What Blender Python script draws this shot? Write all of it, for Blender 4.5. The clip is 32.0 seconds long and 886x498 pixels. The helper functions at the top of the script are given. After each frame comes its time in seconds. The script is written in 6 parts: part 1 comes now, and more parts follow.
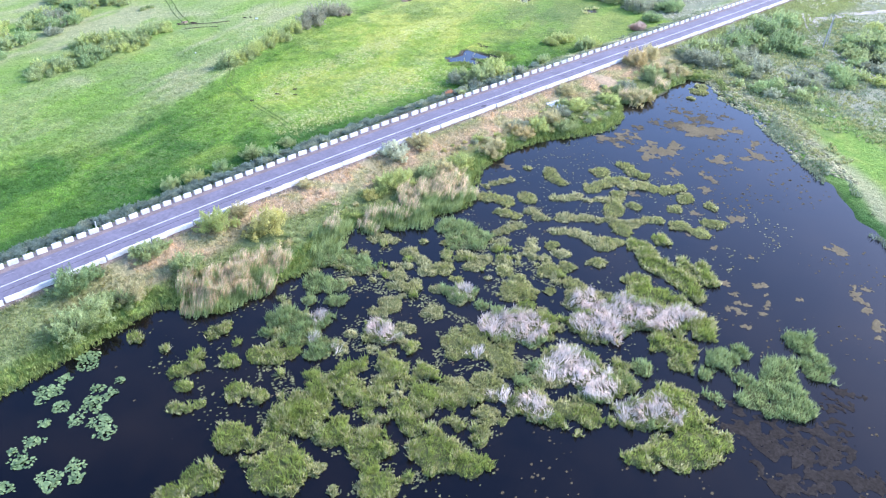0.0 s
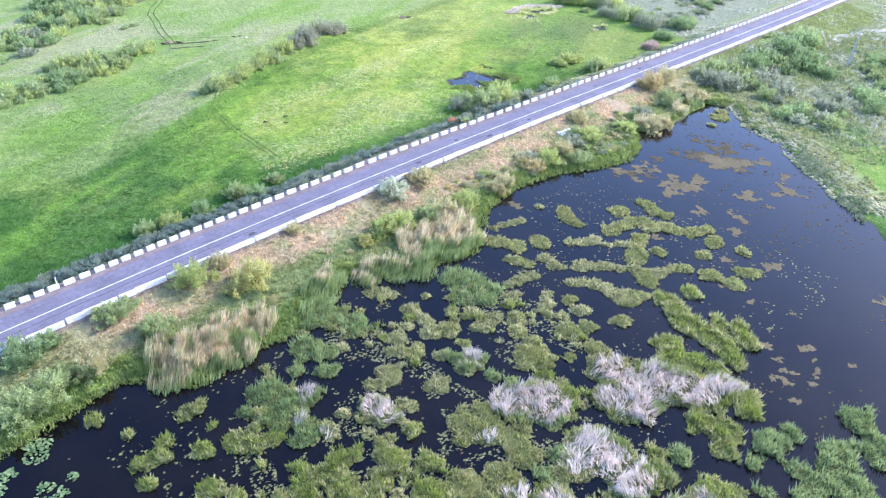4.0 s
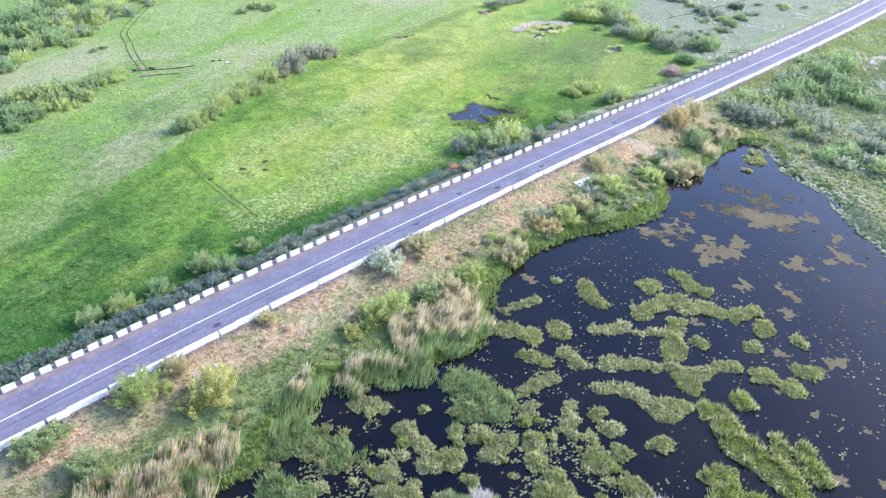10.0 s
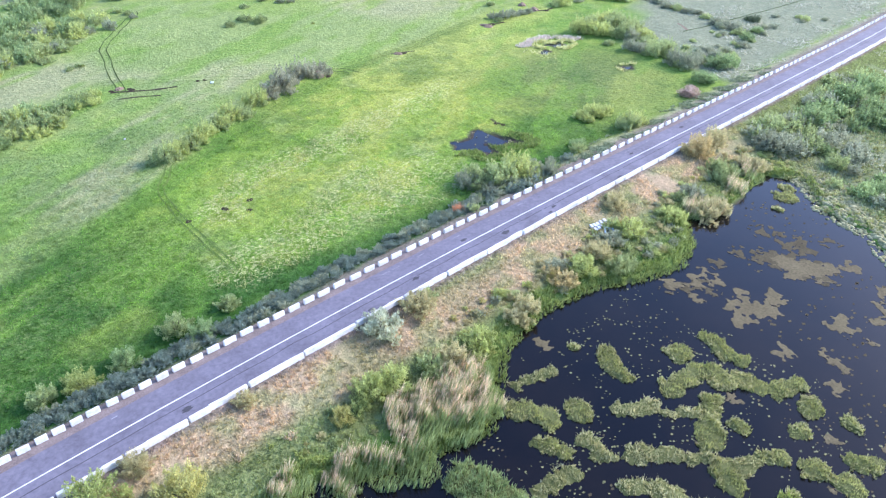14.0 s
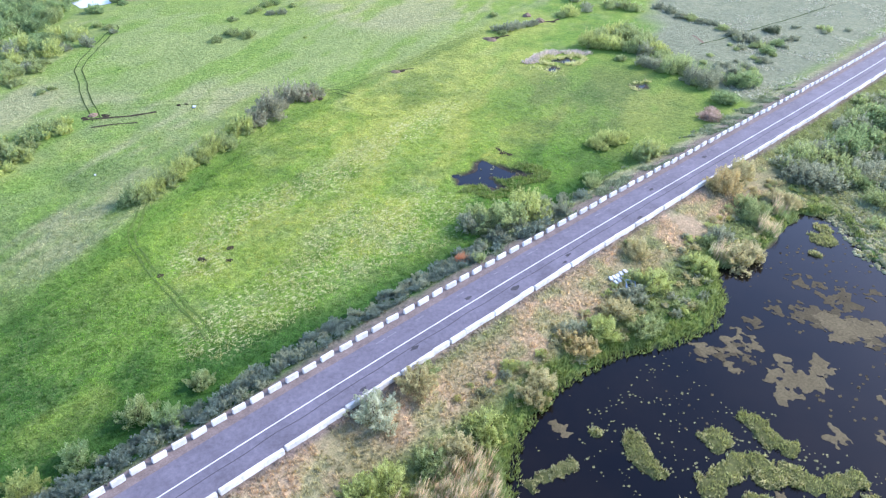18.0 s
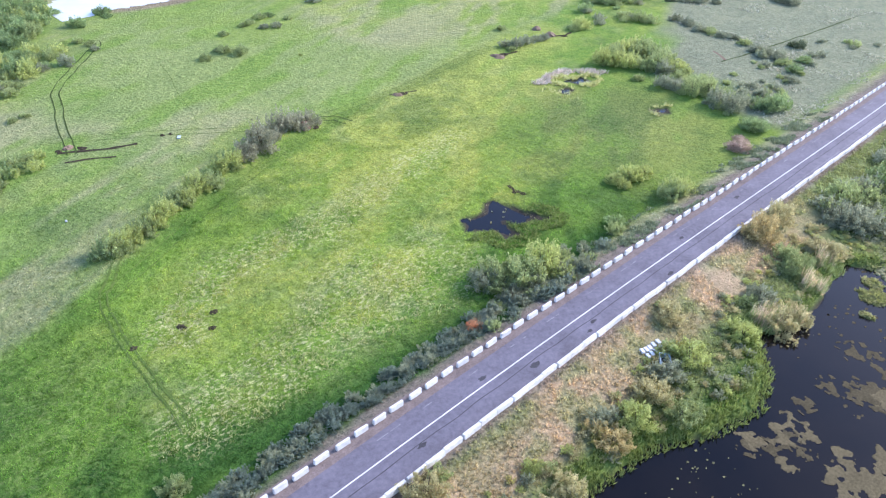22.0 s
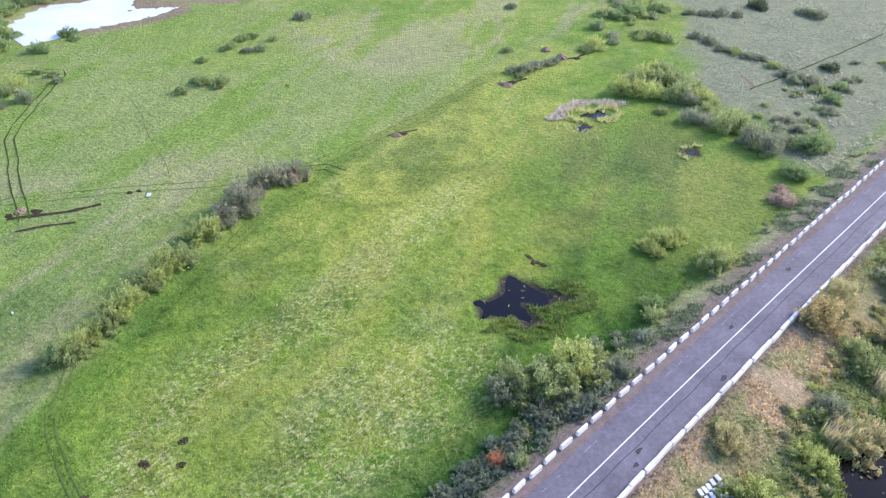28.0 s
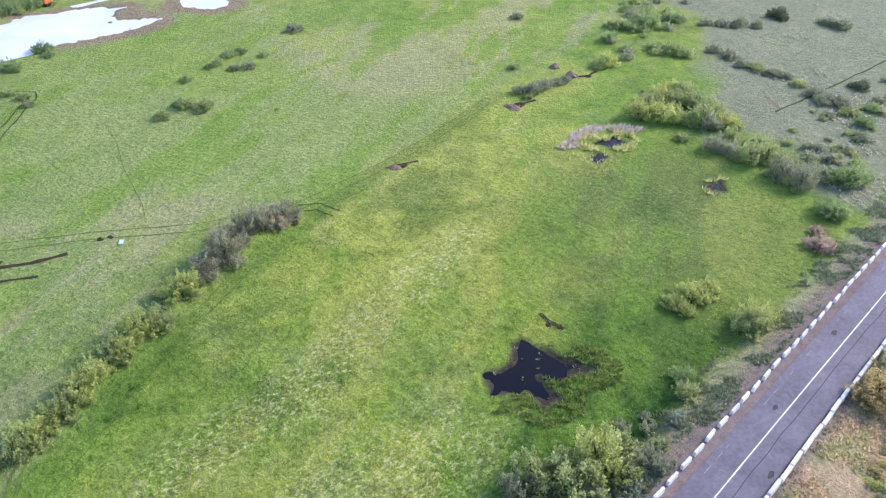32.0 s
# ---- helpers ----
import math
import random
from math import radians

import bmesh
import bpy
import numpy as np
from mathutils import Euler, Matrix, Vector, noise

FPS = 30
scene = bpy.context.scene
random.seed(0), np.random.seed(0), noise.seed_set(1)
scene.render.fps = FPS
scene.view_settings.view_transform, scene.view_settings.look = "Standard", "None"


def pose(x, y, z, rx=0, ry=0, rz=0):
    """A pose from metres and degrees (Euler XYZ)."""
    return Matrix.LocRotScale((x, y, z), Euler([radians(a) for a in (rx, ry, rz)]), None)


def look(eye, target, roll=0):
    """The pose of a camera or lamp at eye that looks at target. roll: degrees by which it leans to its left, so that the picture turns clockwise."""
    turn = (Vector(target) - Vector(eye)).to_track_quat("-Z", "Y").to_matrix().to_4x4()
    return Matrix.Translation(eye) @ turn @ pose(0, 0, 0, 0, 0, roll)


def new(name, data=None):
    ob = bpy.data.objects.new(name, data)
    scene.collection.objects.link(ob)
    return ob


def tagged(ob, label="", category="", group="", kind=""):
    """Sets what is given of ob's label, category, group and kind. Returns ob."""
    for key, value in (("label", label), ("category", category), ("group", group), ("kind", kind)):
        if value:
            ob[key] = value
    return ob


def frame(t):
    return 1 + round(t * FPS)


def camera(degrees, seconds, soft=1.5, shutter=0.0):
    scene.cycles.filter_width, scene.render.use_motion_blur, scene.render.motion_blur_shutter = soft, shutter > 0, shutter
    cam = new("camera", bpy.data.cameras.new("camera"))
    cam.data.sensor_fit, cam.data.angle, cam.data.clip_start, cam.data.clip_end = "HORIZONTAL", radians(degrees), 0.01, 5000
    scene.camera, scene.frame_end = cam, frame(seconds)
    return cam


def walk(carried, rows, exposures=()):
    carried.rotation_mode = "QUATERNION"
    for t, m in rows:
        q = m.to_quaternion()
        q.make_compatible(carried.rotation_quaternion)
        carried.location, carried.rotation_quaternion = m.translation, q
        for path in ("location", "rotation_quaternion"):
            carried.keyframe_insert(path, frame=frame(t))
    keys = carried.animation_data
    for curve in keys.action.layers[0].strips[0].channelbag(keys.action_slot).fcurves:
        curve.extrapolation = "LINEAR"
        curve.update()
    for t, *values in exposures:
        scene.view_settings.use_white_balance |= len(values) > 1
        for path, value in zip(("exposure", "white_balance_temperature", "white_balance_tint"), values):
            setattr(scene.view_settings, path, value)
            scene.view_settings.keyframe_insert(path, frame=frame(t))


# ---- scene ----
# the lens and the flight
cam = camera(62.0, 32.0, 1.2)
ROWS = [
    (0, -0, -112, 67.2, 56.615, -1.931, -44.092),
    (1, 2.42, -109.23, 66.68, 56.765, -1.945, -44.175),
    (2, 4.87, -106.35, 66.29, 56.957, -1.951, -44.24),
    (3, 7.31, -103.39, 66.03, 57.143, -1.945, -44.28),
    (3.5, 8.53, -101.92, 65.91, 57.211, -1.938, -44.296),
    (5.5, 13.72, -96.39, 65.77, 57.162, -1.878, -44.335),
    (6, 15.09, -95.01, 65.83, 57.107, -1.879, -44.339),
    (7, 17.84, -92.24, 66.01, 56.981, -1.89, -44.344),
    (8, 20.62, -89.36, 66.27, 56.901, -1.916, -44.338),
    (9, 23.31, -86.41, 66.54, 56.85, -1.953, -44.32),
    (10, 25.94, -83.49, 66.74, 56.788, -1.999, -44.305),
    (11, 28.52, -80.57, 66.89, 56.742, -2.05, -44.297),
    (12, 31.09, -77.64, 66.97, 56.703, -2.098, -44.298),
    (13, 33.69, -74.73, 66.99, 56.645, -2.133, -44.318),
    (14, 36.44, -71.75, 67.05, 56.603, -2.149, -44.356),
    (14.5, 37.84, -70.28, 67.08, 56.575, -2.148, -44.378),
    (16.5, 43.57, -64.5, 67.09, 56.426, -2.034, -44.433),
    (17, 44.92, -63.06, 67.15, 56.392, -2.014, -44.431),
    (18, 47.54, -60.09, 67.31, 56.328, -1.982, -44.419),
    (19, 50.11, -57.01, 67.52, 56.241, -1.966, -44.399),
    (20, 52.72, -53.82, 67.8, 56.12, -1.975, -44.394),
    (21, 55.37, -50.54, 68.15, 55.974, -2, -44.405),
    (22, 57.99, -47.31, 68.57, 55.809, -2.034, -44.442),
    (23, 60.51, -44.18, 69.02, 55.646, -2.069, -44.506),
    (24, 62.85, -41.09, 69.51, 55.492, -2.087, -44.597),
    (25, 65.12, -38.09, 69.99, 55.316, -2.092, -44.715),
    (25.5, 66.25, -36.59, 70.22, 55.22, -2.089, -44.781),
    (27.5, 71.16, -30.33, 71.12, 54.794, -2.026, -45.103),
    (28, 72.48, -28.74, 71.26, 54.706, -2.02, -45.143),
    (29, 75.12, -25.61, 71.47, 54.534, -2.019, -45.198),
    (30, 77.78, -22.59, 71.65, 54.363, -2.033, -45.235),
    (31, 80.48, -19.64, 71.82, 54.197, -2.059, -45.261),
    (32, 83.21, -16.64, 72.01, 54.046, -2.091, -45.274),
]
walk(cam, [(t, pose(x, y, z, rx, ry, rz)) for t, x, y, z, rx, ry, rz in ROWS],
     [(0, 1.88, 5480, 23), (16, 1.6, 5620, 20), (32, 1.17, 6050, 22)])

# ---- sky, sun and exposure ----
SUN_EL, SUN_AZ = 30.0, 104.0        # height, and compass bearing from +y towards +x, in degrees
world = bpy.data.worlds.new("sky")
scene.world = world
world.use_nodes = True
wn = world.node_tree.nodes
sky = wn.new("ShaderNodeTexSky")
sky.sky_type, sky.sun_disc = 'NISHITA', False
sky.sun_elevation, sky.sun_rotation = radians(SUN_EL), radians(SUN_AZ)
sky.air_density, sky.dust_density, sky.ozone_density = 1.0, 0.6, 2.2
wn["Background"].inputs["Strength"].default_value = 0.15
world.node_tree.links.new(sky.outputs["Color"], wn["Background"].inputs["Color"])
sun_data = bpy.data.lights.new("sun", 'SUN')
sun_data.energy, sun_data.angle, sun_data.color = 2.5, radians(18.0), (1.0, 0.9, 0.74)
sun = new("sun", sun_data)
_el, _az = radians(SUN_EL), radians(SUN_AZ)
sun.matrix_world = look((math.sin(_az) * math.cos(_el) * 300, math.cos(_az) * math.cos(_el) * 300, math.sin(_el) * 300), (0, 0, 0))

# ---- materials ----
def shader(name, rough=0.8, spec=0.25):
    m = bpy.data.materials.new(name)
    m.use_nodes = True
    b = m.node_tree.nodes["Principled BSDF"]
    b.inputs["Roughness"].default_value = rough
    b.inputs["Specular IOR Level"].default_value = spec
    return m, m.node_tree.nodes, m.node_tree.links, b


def noise_node(n, l, scale, detail=4.0, rough=0.6):
    co = n.new("ShaderNodeNewGeometry")
    t = n.new("ShaderNodeTexNoise")
    t.inputs["Scale"].default_value, t.inputs["Detail"].default_value, t.inputs["Roughness"].default_value = scale, detail, rough
    l.new(co.outputs["Position"], t.inputs["Vector"])
    return t


def ramp(n, l, source, stops):
    r = n.new("ShaderNodeValToRGB")
    e = r.color_ramp.elements
    while len(e) < len(stops):
        e.new(0.5)
    for k, (p, c) in enumerate(stops):
        e[k].position, e[k].color = p, (*c, 1)
    l.new(source, r.inputs["Fac"])
    return r


def mixed(n, l, a, b, fac, mode='MIX'):
    m = n.new("ShaderNodeMix")
    m.data_type, m.blend_type = 'RGBA', mode
    for sock, v in ((m.inputs[0], fac), (m.inputs[6], a), (m.inputs[7], b)):
        if hasattr(v, "is_linked"):
            l.new(v, sock)
        else:
            sock.default_value = v if isinstance(v, float) else (*v, 1)
    return m.outputs[2]


def bump(n, l, b, source, strength, distance):
    bp = n.new("ShaderNodeBump")
    bp.inputs["Strength"].default_value, bp.inputs["Distance"].default_value = strength, distance
    l.new(source, bp.inputs["Height"])
    l.new(bp.outputs["Normal"], b.inputs["Normal"])


def toned_material(name, grain, depth, through_light=0.0):
    """Turf whose colour comes from the colour attribute of the land, with blades as grain and clumps shaded in colour.
    """
    m, n, l, b = shader(name, 0.9, 0.1)
    a = n.new("ShaderNodeAttribute")
    a.attribute_name = "tone"
    fine, mid, lump = noise_node(n, l, 3.2, 6, 0.75), noise_node(n, l, 0.35, 5, 0.65), noise_node(n, l, 1.15, 4, 0.6)
    v1 = ramp(n, l, fine.outputs["Fac"], [(0.28, (1 - grain,) * 3), (0.72, (1 + grain,) * 3)])
    v2 = ramp(n, l, mid.outputs["Fac"], [(0.3, (0.86, 0.89, 0.87)), (0.7, (1.16, 1.13, 1.08))])
    # painted relief shading: clump tops lighter, gaps darker, from the bump's own noise
    v3 = ramp(n, l, lump.outputs["Fac"], [(0.32, (0.76, 0.82, 0.77)), (0.68, (1.22, 1.18, 1.18))])
    c = mixed(n, l, a.outputs["Color"], v1.outputs["Color"], 1.0, 'MULTIPLY')
    c = mixed(n, l, c, v2.outputs["Color"], 1.0, 'MULTIPLY')
    c = mixed(n, l, c, v3.outputs["Color"], 1.0, 'MULTIPLY')
    # bleached flecks, combed one way, where the straw attribute is high
    at = n.new("ShaderNodeAttribute")
    at.attribute_name = "straw"
    turn = n.new("ShaderNodeMapping")
    turn.inputs["Rotation"].default_value, turn.inputs["Scale"].default_value = (0, 0, 0.6), (1.15, 1.9, 1.0)
    l.new(lump.inputs["Vector"].links[0].from_socket, turn.inputs["Vector"])
    comb = n.new("ShaderNodeTexNoise")
    comb.inputs["Scale"].default_value, comb.inputs["Detail"].default_value, comb.inputs["Roughness"].default_value = 1.3, 4.0, 0.6
    l.new(turn.outputs["Vector"], comb.inputs["Vector"])
    fleck = ramp(n, l, comb.outputs["Fac"], [(0.5, (0, 0, 0)), (0.62, (1, 1, 1))])
    amount = n.new("ShaderNodeMath")
    amount.operation = 'MULTIPLY'
    l.new(fleck.outputs["Color"], amount.inputs[0])
    l.new(at.outputs["Fac"], amount.inputs[1])
    c = mixed(n, l, c, (0.52, 0.5, 0.24), amount.outputs[0])
    l.new(c, b.inputs["Base Color"])
    height = n.new("ShaderNodeMath")
    height.operation = 'MULTIPLY_ADD'
    height.inputs[1].default_value = 2.6
    l.new(lump.outputs["Fac"], height.inputs[0])
    l.new(fine.outputs["Fac"], height.inputs[2])
    bump(n, l, b, height.outputs[0], 0.9, depth)
    if through_light:
        t = n.new("ShaderNodeBsdfTranslucent")
        l.new(c, t.inputs["Color"])
        mx = n.new("ShaderNodeMixShader")
        mx.inputs[0].default_value = through_light
        l.new(b.outputs[0], mx.inputs[1])
        l.new(t.outputs[0], mx.inputs[2])
        l.new(mx.outputs[0], n["Material Output"].inputs["Surface"])
    return m


def leafy(name, dark, light, rough=0.6, through_light=0.25):
    """Leaves or blades: each island has its own shade between two colours, and lets some light through."""
    m, n, l, b = shader(name, rough, 0.3)
    g = n.new("ShaderNodeNewGeometry")
    o = n.new("ShaderNodeObjectInfo")
    add = n.new("ShaderNodeMath")
    add.operation = 'MULTIPLY_ADD'
    add.inputs[1].default_value, add.inputs[2].default_value = 0.3, 0.0
    l.new(o.outputs["Random"], add.inputs[0])
    add2 = n.new("ShaderNodeMath")
    add2.operation = 'MULTIPLY_ADD'
    add2.inputs[1].default_value = 0.7
    l.new(g.outputs["Random Per Island"], add2.inputs[0])
    l.new(add.outputs[0], add2.inputs[2])
    mid = tuple((a + c) / 2 for a, c in zip(dark, light))
    r = ramp(n, l, add2.outputs[0], [(0.0, dark), (0.5, mid), (1.0, light)])
    patch = noise_node(n, l, 0.9, 3, 0.6)
    v = ramp(n, l, patch.outputs["Fac"], [(0.3, (0.66, 0.7, 0.62)), (0.7, (1.3, 1.25, 1.2))])
    colour = mixed(n, l, r.outputs["Color"], v.outputs["Color"], 1.0, 'MULTIPLY')
    l.new(colour, b.inputs["Base Color"])
    t = n.new("ShaderNodeBsdfTranslucent")
    l.new(colour, t.inputs["Color"])
    mx = n.new("ShaderNodeMixShader")
    mx.inputs[0].default_value = through_light
    l.new(b.outputs[0], mx.inputs[1])
    l.new(t.outputs[0], mx.inputs[2])
    l.new(mx.outputs[0], n["Material Output"].inputs["Surface"])
    return m


def plain(name, dark, light, scale, rough=0.85, spec=0.25, depth=0.02, strength=0.5):
    m, n, l, b = shader(name, rough, spec)
    t, t2 = noise_node(n, l, scale, 6, 0.7), noise_node(n, l, scale * 0.13, 3, 0.6)
    r = ramp(n, l, t.outputs["Fac"], [(0.3, dark), (0.7, light)])
    v = ramp(n, l, t2.outputs["Fac"], [(0.3, (0.8, 0.8, 0.8)), (0.7, (1.15, 1.15, 1.15))])
    l.new(mixed(n, l, r.outputs["Color"], v.outputs["Color"], 1.0, 'MULTIPLY'), b.inputs["Base Color"])
    bump(n, l, b, t.outputs["Fac"], strength, depth)
    return m


def water_material(name, deep, murk, rough, wave, gloss=0.5):
    m, n, l, b = shader(name, rough, gloss)
    b.inputs["IOR"].default_value = 1.33
    t = noise_node(n, l, 0.06, 5, 0.6)
    r = ramp(n, l, t.outputs["Fac"], [(0.4, deep), (0.72, murk)])
    l.new(r.outputs["Color"], b.inputs["Base Color"])
    w = noise_node(n, l, 2.5, 3, 0.5)
    bump(n, l, b, w.outputs["Fac"], wave, 0.02)
    return m


M_TURF = toned_material("turf", 0.32, 0.2)
M_TUFT = toned_material("grass_blades", 0.2, 0.05, 0.7)
M_WATER = water_material("lake_water", (0.0014, 0.0012, 0.0022), (0.0085, 0.0058, 0.0045), 0.05, 0.05, 0.4)
# bright sky reflection on the far pools, put into a near-white base colour
M_RIVER = water_material("sky_white_water", (0.62, 0.65, 0.68), (0.75, 0.76, 0.78), 0.15, 0.05)
M_POOL = water_material("pool_water", (0.002, 0.002, 0.005), (0.008, 0.006, 0.006), 0.08, 0.05)
M_ASPHALT = plain("asphalt", (0.115, 0.106, 0.129), (0.185, 0.17, 0.203), 1.6, 0.8, 0.3, 0.01, 0.3)
M_PATCH = plain("asphalt_patch", (0.045, 0.043, 0.05), (0.075, 0.072, 0.08), 4.0, 0.85, 0.3)
M_SHOULDER = plain("gravel_shoulder", (0.14, 0.11, 0.1), (0.26, 0.21, 0.19), 5.0, 0.95, 0.1)
M_PAINT = plain("road_paint", (0.55, 0.55, 0.57), (0.8, 0.8, 0.8), 3.0, 0.6, 0.3, 0.002)
M_FADED = plain("worn_paint", (0.11, 0.11, 0.125), (0.4, 0.4, 0.41), 1.2, 0.7, 0.3, 0.002)
M_WHITE = plain("whitewashed_concrete", (0.6, 0.58, 0.55), (0.85, 0.84, 0.82), 2.2, 0.8, 0.2, 0.01)
M_MUD = plain("bare_mud", (0.03, 0.026, 0.016), (0.085, 0.07, 0.045), 1.5, 0.95, 0.04, 0.05)
M_SOIL = plain("dug_soil", (0.15, 0.105, 0.07), (0.29, 0.21, 0.15), 1.2, 0.95, 0.1, 0.1)
M_SCUM = plain("algae_scum", (0.075, 0.062, 0.032), (0.18, 0.148, 0.083), 2.6, 0.9, 0.08, 0.03)
M_VEIL = plain("algae_veil", (0.045, 0.037, 0.02), (0.12, 0.1, 0.058), 3.5, 0.9, 0.06, 0.02)
M_SCUM_THIN = plain("thin_scum", (0.012, 0.0105, 0.009), (0.05, 0.043, 0.036), 2.5, 0.9, 0.02, 0.02)
M_MAT = plain("sedge_root_mat", (0.055, 0.07, 0.02), (0.16, 0.16, 0.06), 1.6, 0.95, 0.1, 0.1)
M_BARK = plain("grey_bark", (0.06, 0.05, 0.04), (0.16, 0.13, 0.1), 6.0, 0.9, 0.1)
M_RUT = plain("pressed_grass", (0.03, 0.05, 0.014), (0.085, 0.115, 0.03), 2.0, 0.95, 0.1, 0.05)
M_TRAIL = plain("trodden_grass", (0.07, 0.115, 0.022), (0.13, 0.185, 0.045), 2.5, 0.95, 0.1, 0.05)
M_SANDY = plain("sandy_track", (0.3, 0.27, 0.22), (0.48, 0.44, 0.38), 1.0, 0.95, 0.1, 0.03)
M_BLUESHEET = plain("blue_sheet", (0.35, 0.45, 0.55), (0.6, 0.68, 0.75), 2.0, 0.5, 0.4)
M_CONCRETE = plain("grey_concrete", (0.3, 0.29, 0.28), (0.5, 0.49, 0.47), 3.0, 0.85, 0.2)
M_SLAB = plain("pale_slab", (0.55, 0.57, 0.6), (0.8, 0.8, 0.82), 2.0, 0.7, 0.3)
M_RUBBER = plain("black_rubber", (0.012, 0.012, 0.013), (0.03, 0.03, 0.032), 6.0, 0.8, 0.3)
M_ORANGE = plain("orange_paint", (0.5, 0.11, 0.03), (0.7, 0.18, 0.05), 2.0, 0.5, 0.4)
M_SEDGE = leafy("sedge", (0.125, 0.175, 0.03), (0.44, 0.51, 0.135), 0.6, 0.45)
M_LOW = leafy("low_sedge", (0.18, 0.2, 0.055), (0.55, 0.56, 0.22), 0.6, 0.45)
M_PALE = leafy("pale_sedge", (0.25, 0.25, 0.1), (0.74, 0.69, 0.4), 0.6, 0.45)
M_TEAL = leafy("grey_green_reed", (0.13, 0.2, 0.065), (0.46, 0.54, 0.25), 0.6, 0.4)
M_DEAD = leafy("bleached_reed", (0.46, 0.375, 0.325), (0.97, 0.87, 0.8), 0.7, 0.3)
M_STRAW = leafy("straw_reed", (0.56, 0.42, 0.27), (0.92, 0.76, 0.56), 0.7, 0.5)
M_REED = leafy("green_reed", (0.17, 0.24, 0.08), (0.5, 0.58, 0.26), 0.6, 0.35)
M_LILY = leafy("lily_leaf", (0.09, 0.15, 0.05), (0.27, 0.36, 0.16), 0.5, 0.15)
M_FRINGE = leafy("shore_sedge", (0.14, 0.2, 0.05), (0.4, 0.46, 0.15), 0.6, 0.35)
M_WEED = leafy("pondweed", (0.05, 0.055, 0.02), (0.2, 0.2, 0.085), 0.7, 0.1)
M_GREYREED = leafy("grey_reed", (0.14, 0.18, 0.09), (0.4, 0.45, 0.28))
M_WORM = leafy("wormwood", (0.32, 0.33, 0.24), (0.68, 0.68, 0.56), 0.8, 0.5)
M_DOME = leafy("tussock_sedge", (0.17, 0.165, 0.07), (0.48, 0.44, 0.24), 0.9, 0.0)
M_HAY = leafy("bleached_meadow_grass", (0.4, 0.43, 0.16), (0.72, 0.72, 0.38), 0.7, 0.7)
M_TUSSOCK = leafy("tussock", (0.24, 0.27, 0.09), (0.6, 0.58, 0.28), 0.7, 0.3)
TINTS = {
    "grn": ((0.07, 0.1, 0.046), (0.195, 0.25, 0.115), "green willow"),
    "olv": ((0.09, 0.113, 0.048), (0.248, 0.282, 0.135), "olive green willow"),
    "lim": ((0.125, 0.146, 0.05), (0.295, 0.32, 0.125), "yellow-green willow"),
    "yel": ((0.15, 0.145, 0.05), (0.31, 0.295, 0.12), "yellowish willow"),
    "org": ((0.17, 0.135, 0.065), (0.31, 0.265, 0.14), "orange-tinged willow"),
    "sil": ((0.165, 0.185, 0.125), (0.325, 0.335, 0.25), "silver-leaved"),
    "tan": ((0.165, 0.15, 0.078), (0.31, 0.285, 0.165), "half-dry tan"),
    "gry": ((0.085, 0.096, 0.066), (0.215, 0.23, 0.165), "grey-green buckthorn"),
    "drk": ((0.025, 0.035, 0.02), (0.08, 0.1, 0.06), "dark"),
    "brn": ((0.16, 0.12, 0.1), (0.29, 0.23, 0.2), "leafless brown"),
    "red": ((0.25, 0.09, 0.05), (0.45, 0.2, 0.12), "rusty red"),
    "ash": ((0.1, 0.1, 0.07), (0.24, 0.24, 0.175), "leafless grey-brown"),
    "blu": ((0.042, 0.056, 0.045), (0.15, 0.182, 0.152), "dark blue-grey buckthorn"),
}
LEAF = {k: leafy("leaf_" + k, tuple(2.3 * c for c in v[0]), tuple(min(0.72, 2.2 * c) for c in v[1]), 0.65, 0.5) for k, v in TINTS.items()}

# ---- helpers for meshes ----
rng = np.random.default_rng(7)


def value_noise(x, y, size, seed):
    """Smooth noise from 0 to 1 over cells of the given size."""
    x, y = np.asarray(x, float) / size, np.asarray(y, float) / size
    xi, yi = np.floor(x), np.floor(y)
    fx, fy = x - xi, y - yi
    fx, fy = fx * fx * (3 - 2 * fx), fy * fy * (3 - 2 * fy)

    def h(a, b):
        s = np.sin(a * 127.1 + b * 311.7 + seed * 74.7) * 43758.5453
        return s - np.floor(s)
    return (h(xi, yi) * (1 - fx) + h(xi + 1, yi) * fx) * (1 - fy) + (h(xi, yi + 1) * (1 - fx) + h(xi + 1, yi + 1) * fx) * fy


def step(a, b, v):
    t = np.clip((v - a) / (b - a), 0, 1)
    return t * t * (3 - 2 * t)


def np_mesh(name, verts, faces, material, tone=None):
    """A mesh from arrays: verts (n, 3), faces (m, k)."""
    verts, faces = np.asarray(verts, np.float32), np.asarray(faces, np.int32)
    me = bpy.data.meshes.new(name)
    me.vertices.add(len(verts))
    me.vertices.foreach_set("co", verts.ravel())
    me.loops.add(faces.size)
    me.loops.foreach_set("vertex_index", faces.ravel())
    me.polygons.add(len(faces))
    me.polygons.foreach_set("loop_start", np.arange(0, faces.size, faces.shape[1], dtype=np.int32))
    me.update(calc_edges=True)
    me.materials.append(material)
    if tone is not None:
        a = me.color_attributes.new("tone", 'FLOAT_COLOR', 'POINT')
        a.data.foreach_set("color", np.concatenate([tone, np.ones((len(tone), 1))], 1).astype(np.float32).ravel())
    return me


def child(name, mesh, parent, label=""):
    ob = new(name, mesh)
    ob.parent = parent
    return tagged(ob, label)


def part(name, bm, material, parent, label=""):
    me = bpy.data.meshes.new(name)
    bm.to_mesh(me)
    bm.free()
    me.materials.append(material)
    return child(name, me, parent, label)


